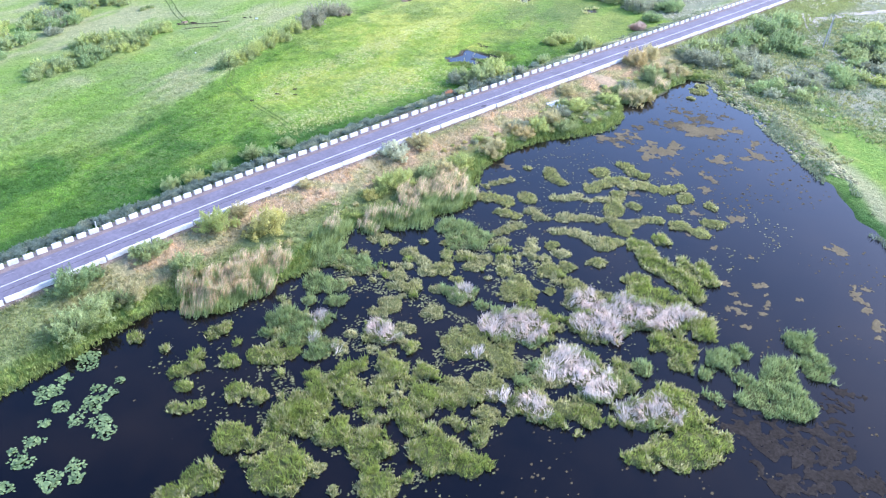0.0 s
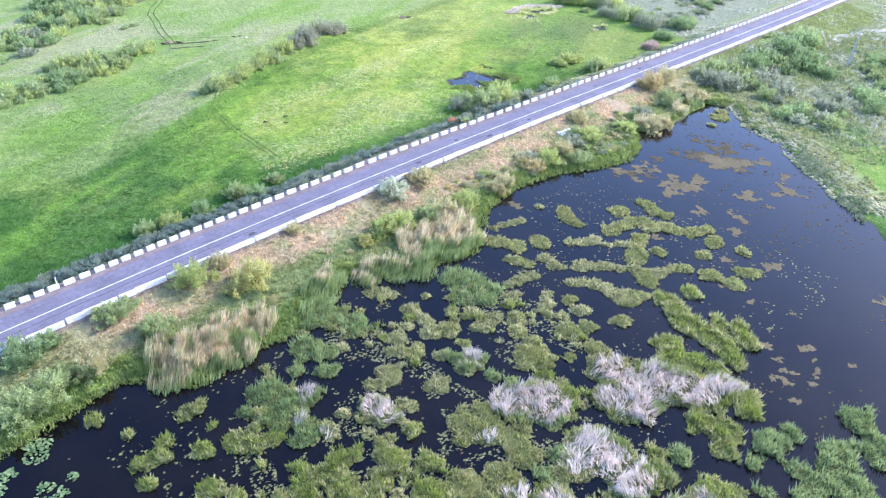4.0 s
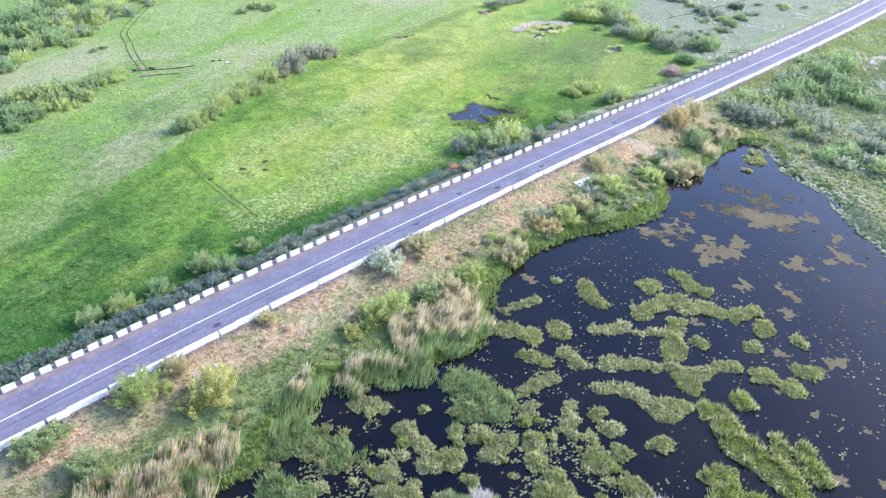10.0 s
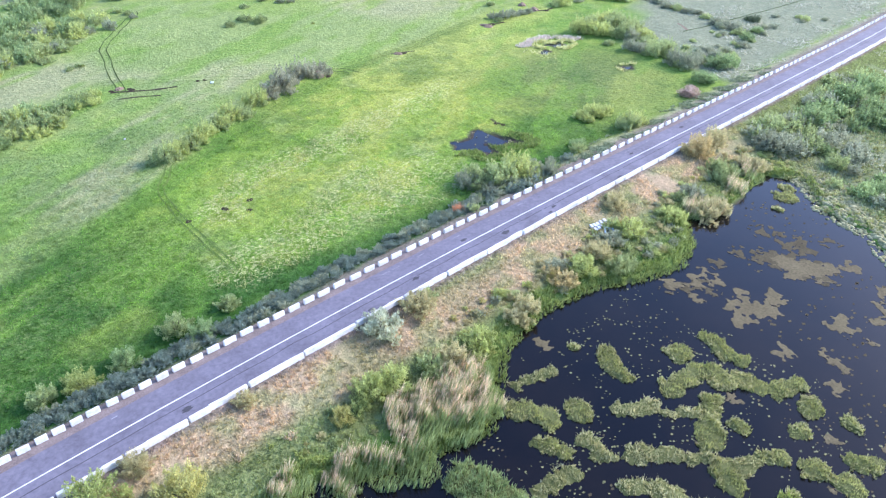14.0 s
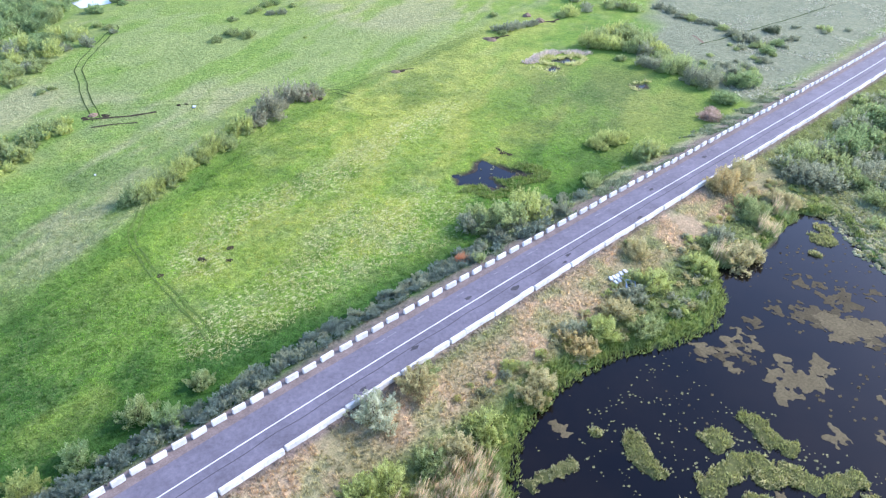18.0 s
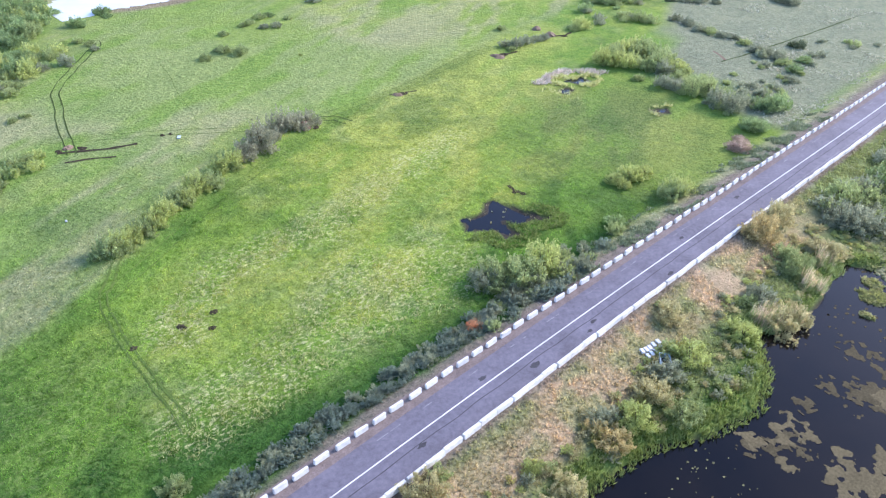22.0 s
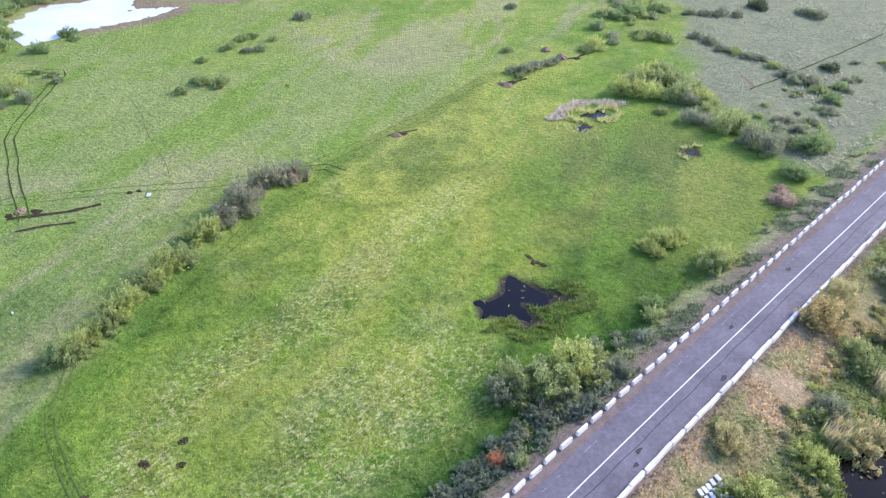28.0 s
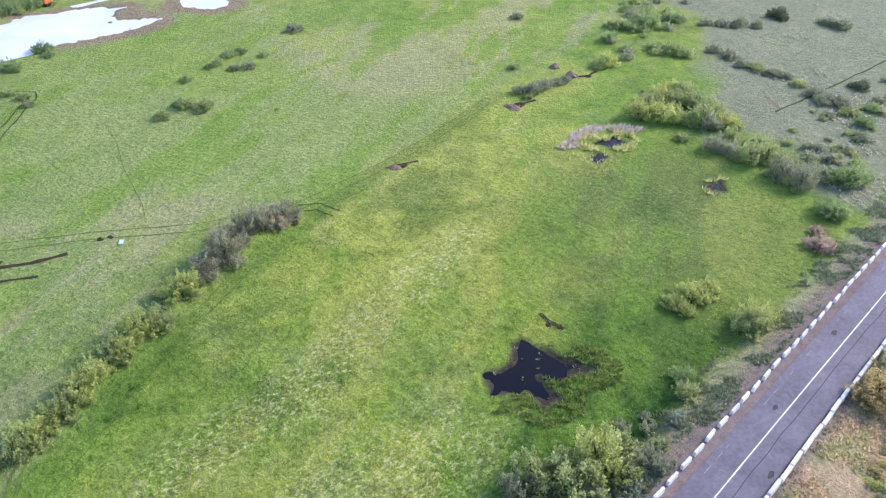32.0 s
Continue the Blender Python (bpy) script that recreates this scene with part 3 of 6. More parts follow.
def bulk(x, y, r, tint, kind, squash=1.0):
    """One bush of a thicket that nobody could count: its leaves go into the thicket's one mesh."""
    v, f = (SHAPES_FAR if (x > 185 or y > 12) else SHAPES_MID)[random.randrange(4)]
    a, z = random.uniform(0, 6.28), float(ground_z(x, y))
    c, q = math.cos(a) * r, math.sin(a) * r
    w = np.stack([v[:, 0] * c - v[:, 1] * q + x, v[:, 0] * q + v[:, 1] * c + y, v[:, 2] * r * squash + z - 0.05], 1)
    BULK.setdefault(kind, []).append((w, tint))


def emit_bulk(kind, label, category):
    items = BULK[kind]
    tints = sorted({t for _, t in items})
    V = np.concatenate([w for w, _ in items])
    F = np.arange(len(V)).reshape(-1, 3)
    me = np_mesh(kind, V, F, LEAF[tints[0]])
    for t in tints[1:]:
        me.materials.append(LEAF[t])
    me.polygons.foreach_set("material_index", np.concatenate([np.full(len(w) // 3, tints.index(t), np.int32) for w, t in items]))
    tagged(new(kind, me), label, category, kind="stuff")


def shrub(x, y, r, tint, shape=None, label="", group="", sink=0.0, squash=1.0, name="shrub"):
    k = random.randrange(4) if shape is None else shape
    d = y - float(road_y(x))
    if -15 < d < -4.5:
        y = float(road_y(x)) + min(d, -9.3 - 0.8 * r)
    elif -4.5 < d < 6 and tint != "blu":
        y = float(road_y(x)) + max(d, 0.6 + 0.8 * r)
    far = x > 185 or y > 12
    if (k, tint, far) not in CROWN_MESH:
        CROWN_MESH[k, tint, far] = np_mesh("crown", *(SHAPES_DEEP if far else SHAPES)[k], LEAF[tint])
    root = new(name)
    root.empty_display_size = 0.3
    child("stem", STEMS[k], root)
    child("crown", CROWN_MESH[k, tint, far], root)
    z = float(ground_z(x, y))
    root.matrix_world = Matrix.LocRotScale((x, y, z - sink), Euler((0, 0, random.uniform(0, 6.28))), (r, r, r * squash * random.uniform(0.85, 1.05)))
    where = "on the road bank" if -25 < y - float(road_y(x)) < 8 else ("in the meadow" if x < 215 else "on the pale moor")
    tagged(root, label or TINTS[tint][2] + " bush with dense foliage " + where, "bush", group)
    return root


def shrubs(rows, group, sink=0.0, more=0, upright=False):
    for x, y, r, tint in rows:
        shrub(x, y, r * (1.16 if upright else 1.08), tint, shape=random.choice((4, 4, 0, 1)) if upright else None, group=group, sink=sink)
        for _ in range(more):
            a, q = random.uniform(0, 6.28), random.uniform(0.35, 0.75)
            bulk(x + math.cos(a) * r * 1.25, min(y + math.sin(a) * r * 1.1, float(road_y(x)) - 10.5) if y < -8 else y + math.sin(a) * r * 1.1, r * q, random.choice((tint, tint, tint, "olv")), "undergrowth")


shrubs([(53.7, -18.5, 2.77, 'yel'), (46.5, -13.5, 2.55, 'lim'), (86.6, -11.6, 2.7, 'sil'), (93.7, -11.8, 2.5, 'tan'), (81.8, -20, 2.22, 'lim'), (78.4, -19.5, 2.18, 'lim'), (87.5, -21, 1.83, 'olv'), (90.6, -21.7, 1.85, 'tan'), (95.6, -21.7, 2.22, 'lim'), (73.3, -20.4, 1.4, 'yel'), (51.8, -11.4, 1.6, 'tan'), (65.6, -9.4, 1.28, 'tan'), (106.1, -21.6, 1.85, 'tan'), (103.4, -21.6, 1.66, 'tan'), (105.3, -16.7, 1.03, 'lim'), (115.6, -20.6, 2.14, 'org'), (120.6, -20.7, 2.19, 'lim'), (125.9, -19.7, 2.07, 'tan'), (125.7, -24.1, 2.21, 'olv'), (135.4, -19.4, 2.57, 'lim'), (140.3, -13, 2.08, 'tan'), (146, -22, 2.05, 'lim')], "bushes on the lake bank", more=1)
shrubs([(171.7, -9.2, 3, 'org'), (178.2, -10.9, 2.69, 'tan'), (168.3, -19.5, 2.5, 'olv'), (176.5, -20.3, 2.34, 'tan'), (177, -22.5, 2.1, 'tan'), (153.4, -24.1, 2.73, 'tan'), (156.4, -25.3, 2.11, 'tan'), (156, -19.7, 2.16, 'gry'), (130.7, -19.1, 2.13, 'gry'), (117.1, -17.7, 1.64, 'gry'), (185.3, -44, 2.65, 'grn'), (217.5, -20.5, 3.8, 'grn'), (208.9, -20.1, 3.7, 'grn'), (229, -18, 3.98, 'grn'), (230.4, -21.6, 3.96, 'grn'), (242, -20.9, 3.82, 'grn'), (227.6, -28.7, 3.83, 'grn'), (221, -27.8, 3.22, 'grn')], "bushes on the lake bank", more=1)
shrubs([(188, -19, 2.95, 'gry'), (189.2, -21.9, 2.93, 'gry'), (192, -24.2, 2.94, 'gry'), (196, -25.6, 2.72, 'olv'), (199.7, -18.8, 3.08, 'olv'), (196, -15.8, 2.82, 'olv'), (201.6, -26.4, 2.77, 'gry'), (200.4, -33, 2.69, 'gry'), (191.6, -32.9, 2.37, 'olv')], "bushes at the lake head", more=1)
shrubs([(166.3, -19.9, 1.68, 'olv'), (191.4, -18.6, 2.21, 'gry'), (202, -17.5, 2.29, 'gry'), (210.8, -18.4, 2.35, 'olv'), (222.3, -16.5, 2.62, 'olv'), (228.8, -17.2, 2.66, 'olv'), (219, -22.8, 2.54, 'olv'), (233.3, -20.7, 2.37, 'grn'), (226.3, -26.5, 2.57, 'grn'), (243.7, -21.7, 2.31, 'olv'), (221.3, -33.1, 2.32, 'grn'), (221, -37, 2.18, 'grn'), (196.6, -28.5, 1.86, 'grn'), (191, -36.3, 1.58, 'gry'), (189.9, -43.6, 1.73, 'olv'), (182.4, -45.1, 2.14, 'sil'), (190, -45.3, 1.53, 'gry'), (196.3, -45.7, 2.2, 'gry'), (186.1, -51.2, 2.54, 'olv'), (206.7, -26.3, 1.51, 'drk'), (214.9, -28, 1.98, 'grn'), (204.5, -45.7, 1.51, 'gry')], "bushes at the lake head", more=1)
shrubs([(235.3, -42.5, 2.25, 'olv'), (245.7, -41.3, 2.56, 'grn'), (255.1, -41.3, 2.5, 'olv'), (247, -47, 2.53, 'grn'), (233.4, -47.6, 2.21, 'olv'), (224.3, -53, 2.12, 'gry'), (231.9, -52.8, 2.17, 'drk'), (213.7, -59.7, 2.21, 'lim'), (205.2, -53.8, 2.59, 'grn'), (266.7, -40, 2.22, 'lim'), (257.2, -45.4, 2.72, 'grn'), (202.7, -49.1, 1.81, 'gry'), (195.5, -46.9, 1.98, 'gry'), (229.2, -46.4, 2.19, 'olv'), (240.3, -46.4, 2.48, 'drk'), (240.8, -51.2, 2.23, 'grn')], "trees beyond the lake", more=1)
shrubs([(22.9, -14.1, 2.62, 'grn'), (34.4, -13.9, 2.27, 'olv'), (19.5, -23.4, 2.74, 'olv'), (23, -22.4, 2.5, 'olv'), (28.7, -21.4, 1.95, 'tan'), (26.9, -21.6, 1.93, 'olv'), (37.8, -19.9, 2.24, 'olv')], "bushes on the lake bank", more=1)
shrubs([(58.8, 6.2, 1.96, 'grn'), (53, 5.8, 2.03, 'lim'), (48.6, 6.3, 1.7, 'olv'), (66.8, 8.1, 2.07, 'olv'), (68.7, 4.2, 1.89, 'grn'), (74.9, 8.1, 1.67, 'olv'), (132.7, 8, 3.74, 'olv'), (130.5, 12, 2.9, 'olv'), (127.4, 11.4, 2.3, 'gry'), (137.6, 7.7, 3.59, 'lim'), (140.7, 7.7, 2.72, 'olv'), (129.2, 9.3, 2.83, 'olv'), (128, 5.9, 1.92, 'gry'), (132.2, 4.7, 1.73, 'gry'), (137.8, 3.7, 1.77, 'gry'), (157.5, 7.7, 1.7, 'grn'), (175.9, 6.3, 2.58, 'lim'), (174.3, 16.2, 2.12, 'lim'), (178.4, 15.1, 1.61, 'lim'), (202.6, 7.3, 1.98, 'brn'), (215.6, 9.8, 2.38, 'grn'), (230.6, 12.1, 2.82, 'grn'), (118.1, 4.2, 1.12, 'red'), (170.8, 16.9, 1.58, 'lim')], "bushes on the meadow side of the road")
shrubs([(89.4, 55.8, 2, 'olv'), (91.2, 56.4, 1.89, 'lim'), (94.4, 57.8, 1.93, 'lim'), (96.2, 58, 1.79, 'olv'), (98.7, 59.7, 2.01, 'lim'), (100.9, 60.5, 1.87, 'lim'), (104.4, 63.1, 2.13, 'olv'), (106.3, 62.9, 1.78, 'lim'), (109.1, 65.2, 2.02, 'lim'), (111.4, 65.5, 2.05, 'olv'), (117.2, 69, 2.16, 'lim'), (119.1, 69.1, 1.78, 'lim'), (123.2, 71.3, 2.25, 'ash'), (127.5, 72.5, 2.52, 'ash'), (131.5, 75.5, 2.17, 'ash'), (134.6, 76.2, 2.44, 'ash'), (137.7, 75.7, 2.24, 'ash'), (141.4, 76, 2.06, 'ash')], "bushes along the old dyke", more=4, upright=True)
shrubs([(223.6, 57.2, 2.53, 'lim'), (230.9, 58.8, 2.61, 'olv'), (227.2, 52.2, 3.02, 'lim'), (237.2, 59.7, 2.4, 'lim'), (236, 54.5, 2.62, 'olv'), (229.4, 48.5, 2.25, 'olv'), (237.7, 51, 2.6, 'olv'), (232.3, 45.9, 2.51, 'olv'), (237.9, 46.9, 2.31, 'olv'), (234.9, 41.8, 2.5, 'lim'), (242.9, 56.9, 2.43, 'olv'), (242.3, 59.6, 2.17, 'lim'), (231.1, 43.2, 1.98, 'gry'), (224.3, 54.7, 2.01, 'lim'), (229.3, 37.7, 1.93, 'olv'), (221.7, 37.6, 1.87, 'gry'), (222.8, 35, 2.1, 'gry'), (222.9, 30.1, 2.52, 'olv'), (230.7, 31.3, 2.13, 'olv'), (226.8, 28.2, 2.31, 'olv'), (222.1, 23.2, 2.22, 'gry'), (221.1, 18.8, 2.4, 'gry'), (227.5, 24.4, 2.06, 'olv'), (226.8, 18.9, 2.01, 'gry')], "bushes of the thicket", more=2, upright=True)
shrubs([(228.1, 14.2, 2.86, 'grn'), (214.5, 11.3, 2.26, 'grn'), (202.1, 8.8, 1.54, 'brn'), (207.3, 9.9, 1.38, 'brn'), (173.5, 6.1, 2.62, 'olv'), (170.6, 17.5, 1.37, 'lim'), (170.7, 14.7, 1.35, 'lim'), (175.4, 14.9, 1.73, 'lim'), (154.9, 6.1, 1.47, 'olv'), (137.1, 7.1, 2.51, 'lim'), (134.1, 7.7, 2.21, 'olv'), (137.3, 3.7, 1.81, 'lim'), (132.2, 9.5, 1.81, 'olv'), (130.3, 7.2, 1.64, 'gry'), (140.9, 2.9, 1.71, 'gry'), (221.4, 44.6, 1.44, 'olv'), (243.8, 79.4, 2.61, 'lim'), (240.4, 79.7, 1.72, 'olv'), (277.6, 88.8, 3.61, 'grn'), (270.7, 90.1, 2.59, 'grn'), (269.5, 94.1, 2.6, 'olv'), (265.4, 69, 2.4, 'olv'), (264.3, 72.6, 2.42, 'olv'), (263.3, 77.2, 2.14, 'olv')], "bushes by the pond")
shrubs([(274.7, 65.6, 1.84, 'gry'), (273.8, 61, 1.81, 'gry'), (271.1, 55.6, 1.77, 'gry'), (272.1, 52.2, 1.76, 'olv'), (271.3, 48, 1.73, 'gry'), (272.4, 44.7, 1.72, 'gry'), (269.8, 40, 1.68, 'olv'), (267.3, 35.4, 1.78, 'gry'), (266.6, 31.7, 1.76, 'gry'), (265.9, 28.1, 1.87, 'gry'), (263.1, 24.5, 1.83, 'olv'), (258.9, 20.4, 2.03, 'grn'), (268.4, 21.9, 1.85, 'grn'), (279.6, 28.5, 1.82, 'drk'), (316.9, 67.2, 2.77, 'drk'), (322.5, 49.6, 2.69, 'gry'), (322.4, 52.9, 2.37, 'gry'), (300.3, 70.9, 2.01, 'gry'), (296.2, 74.2, 2, 'gry'), (293, 78.1, 1.67, 'gry'), (303.4, 67.1, 1.5, 'gry'), (251.5, 17.8, 1.71, 'gry'), (288.2, 88.5, 2.03, 'olv'), (290, 85.7, 1.69, 'gry')], "bushes on the moor", more=2)
shrubs([(197.6, 150.6, 2.17, 'gry'), (174.3, 145.8, 1.71, 'olv'), (177.5, 145.7, 1.44, 'grn'), (169.2, 142.8, 1.39, 'olv'), (166.7, 142.5, 1.1, 'olv'), (170.8, 137.7, 1.37, 'gry'), (174, 136.5, 1.38, 'gry'), (180.7, 140.4, 1.14, 'olv'), (158.2, 138.6, 1.32, 'olv'), (141.4, 178.2, 2.26, 'grn'), (140.9, 173.7, 1.39, 'grn'), (213.3, 83.1, 1.6, 'gry'), (215.9, 80.9, 1.87, 'gry'), (220, 80.8, 1.89, 'gry'), (224, 80.4, 1.64, 'gry'), (226.5, 79.7, 1.38, 'gry'), (212.4, 79.7, 1.31, 'olv'), (253.2, 117.5, 1.66, 'gry'), (223.4, 93.4, 1.28, 'olv'), (126.9, 152.3, 1.23, 'olv'), (126.3, 147.8, 1.09, 'gry'), (125.4, 156.3, 1.25, 'olv'), (165.3, 112.3, 0.5, 'lim')], "scattered meadow bushes")
shrubs([(105.7, 144.2, 2.4, 'grn'), (107.6, 143.3, 1.93, 'grn'), (110.5, 141.3, 1.38, 'gry'), (111.9, 148.7, 1.07, 'olv'), (115.1, 147.9, 1.08, 'olv'), (116.7, 142.3, 1.7, 'gry'), (116.2, 172.6, 2.95, 'grn'), (118.7, 169.1, 2.32, 'olv'), (112, 164.5, 2.84, 'grn'), (121.2, 192.5, 3.16, 'grn'), (126, 195.8, 2.55, 'olv'), (131, 171, 1.94, 'grn'), (95.3, 115.9, 0.9, 'olv'), (97.7, 116.6, 0.85, 'olv'), (99.7, 130.5, 1.54, 'olv')], "bushes of the western thicket", more=1, upright=True)
shrubs([(69.2, 92.4, 2.98, 'lim'), (72, 92.1, 2.76, 'olv'), (75.4, 91.5, 2.79, 'lim'), (78.4, 91.2, 2.56, 'olv'), (80.2, 86.3, 2.03, 'lim'), (65.1, 83.8, 2.61, 'grn'), (67.8, 81.7, 2.14, 'grn'), (83.4, 89.4, 1.55, 'olv'), (83.2, 141.6, 3.4, 'grn'), (87.5, 141.4, 3.13, 'grn'), (92.9, 143.9, 3.2, 'grn'), (80.2, 128.8, 2.95, 'grn'), (90.6, 129.6, 2.44, 'olv'), (94.4, 131.7, 2.48, 'olv'), (100.4, 134.9, 2.23, 'olv'), (85.4, 152.9, 3.21, 'grn'), (90.6, 152.5, 2.93, 'grn'), (96.4, 155.3, 2.67, 'grn'), (110.2, 152.5, 2.06, 'grn'), (93.1, 124.7, 1.51, 'olv'), (151, 126.2, 1.79, 'olv'), (153.8, 122.5, 1.78, 'olv'), (144.8, 124.5, 1.4, 'olv')], "bushes of the western thicket", more=2)
# the belt of low dark buckthorn under the meadow-side parapet
for k in range(430):
    x = 10 + k * 0.3 + random.uniform(-0.5, 0.5)
    bulk(x, float(road_y(x)) + random.uniform(1.5, 5.4) + 1.3 * float(step(75, 95, x)), random.uniform(0.6, 1.25), random.choice(("blu", "blu", "blu", "gry")), "buckthorn_belt", 0.85)
for k in range(90):
    x = random.gauss(134, 5.5)
    bulk(x, float(road_y(x)) + random.uniform(1.5, 9.0), random.uniform(0.7, 1.4), random.choice(("blu", "blu", "gry", "olv")), "buckthorn_belt", 0.9)
# low feathery scrub and tall herbs down the bank to the shore
for k in range(520):
    x = random.uniform(96, 205)
    y = float(road_y(x)) - random.uniform(15.5, 26.5)
    d = float(signed(np.array([x]), np.array([y]), LAKE)[0])
    if d > 1.2 and float(value_noise(x, y, 5, 131)) > 0.4 - 0.15 * (x > 150):
        bulk(x, y, random.uniform(0.35, 0.95), random.choice(("tan", "olv", "lim", "tan", "yel", "gry")), "bank_scrub", random.uniform(0.7, 1.1))
for k in range(150):
    x = random.uniform(16, 96)
    y = float(road_y(x)) - random.uniform(17, 24)
    if float(signed(np.array([x]), np.array([y]), LAKE)[0]) > 1.2 and float(value_noise(x, y, 5, 132)) > 0.5:
        bulk(x, y, random.uniform(0.3, 0.75), random.choice(("tan", "olv", "lim", "olv")), "bank_scrub", random.uniform(0.6, 1.0))


def fill(line, width, count, r0, r1, tints, kind, clear=()):
    """A thicket along a line: bushes at random within its width."""
    p = resample(line)
    for _ in range(count):
        x, y = p[random.randrange(len(p))]
        x, y = x + random.uniform(-width, width), y + random.uniform(-width, width)
        d = y - float(road_y(x))
        if (-11.5 < d < 3) or float(signed(np.array([x]), np.array([y]), LAKE)[0]) < 5 or any(math.hypot(x - cx, y - cy) < cr for cx, cy, cr in clear):
            continue
        bulk(x, y, random.uniform(r0, r1), random.choice(tints), kind)


fill([(50, 78), (70, 86), (92, 96)], 4.5, 60, 1.1, 2.5, ("lim", "olv", "grn", "olv"), "western_thicket")
fill([(30, 98), (55, 112), (85, 133), (112, 152)], 8, 110, 1.4, 3.0, ("lim", "olv", "grn", "gry"), "western_thicket")
fill([(118, 176), (124, 188), (126, 202)], 6, 60, 1.4, 3.0, ("grn", "olv", "lim", "grn"), "western_thicket")
fill([(130, 208), (142, 213), (156, 214)], 5, 40, 1.6, 3.0, ("grn", "olv", "grn"), "western_thicket")
fill([(92, 150), (108, 172), (118, 195)], 7, 60, 1.6, 3.2, ("grn", "olv", "grn"), "western_thicket")
fill([(188, -15), (205, -22), (225, -20), (245, -16)], 5.5, 80, 1.0, 2.6, ("olv", "gry", "gry", "olv"), "eastern_thicket", ((206, -44, 9), (196, -62, 9)))
fill([(188, -40), (205, -52), (228, -58), (250, -45), (270, -60)], 8, 70, 1.0, 2.8, ("olv", "grn", "gry", "grn"), "eastern_thicket", ((206, -44, 7), (196, -62, 8)))
fill([(250, -45), (240, -70), (225, -90), (205, -110)], 9, 90, 1.6, 3.4, ("grn", "olv", "gry", "olv"), "eastern_thicket")
fill([(232, 20), (262, 26), (300, 20)], 7, 40, 0.7, 1.8, ("gry", "olv", "gry"), "eastern_thicket")
fill([(255, 80), (290, 95), (330, 100)], 9, 45, 1.2, 2.6, ("grn", "olv", "gry"), "eastern_thicket")
emit_bulk("western_thicket", "dense green willow thicket at the meadow's far edge", "bushes")
emit_bulk("eastern_thicket", "mixed green and grey scrub beyond the lake", "bushes")
emit_bulk("buckthorn_belt", "dense belt of low dark blue-grey buckthorn below the road", "bushes")
emit_bulk("bank_scrub", "feathery low scrub and tall herbs on the lake bank", "bushes")
emit_bulk("undergrowth", "low mixed green undergrowth between the bushes", "bushes")


# ---- islands ----
DEAD_A = [(78.3, -65, 2.34), (75.3, -69.5, 2.78), (76.8, -69.8, 2.81), (78.3, -70, 2.83), (81.7, -69.8, 2.08), (82.3, -72.6, 2.35), (83, -74, 2.35), (83.7, -75.5, 2.35), (86.1, -76.6, 1.55), (86.8, -77, 1.55), (87.4, -77.4, 1.55), (74.9, -71.7, 1.97)]
DEAD_B = [(65.6, -71.4, 2.49), (65.6, -72.6, 2.48), (65.6, -73.8, 2.46), (65.6, -75, 2.45), (64.7, -76.7, 2.04), (64.9, -77.7, 2.04), (62.3, -72, 1.4), (64.6, -60.3, 2.45), (66, -61.3, 2.46), (67.5, -62.4, 2.48), (67.5, -65, 1.62), (65.9, -64, 1.89)]
DEAD_C = [(56.1, -72.9, 1.56), (56.2, -73.8, 1.56), (56.3, -74.6, 1.56), (54.2, -70, 0.88), (64, -83.2, 1.7), (65.1, -83.9, 1.71), (66.3, -84.6, 1.72), (67.5, -85.3, 1.73), (66.7, -51.1, 1.27), (57.7, -62.3, 0.72), (67, -87.1, 1.01), (46.4, -41.8, 1.05), (44, -49.1, 0.8), (51.2, -48.7, 1.44), (51.5, -49.9, 1.43), (51.8, -51.1, 1.43), (42.9, -44.9, 0.71)]
DEAD_A, DEAD_B, DEAD_C = ([(x, y, r * 1.22) for x, y, r in rows] for rows in (DEAD_A, DEAD_B, DEAD_C))
PINK = np.array(DEAD_A + DEAD_B + DEAD_C)


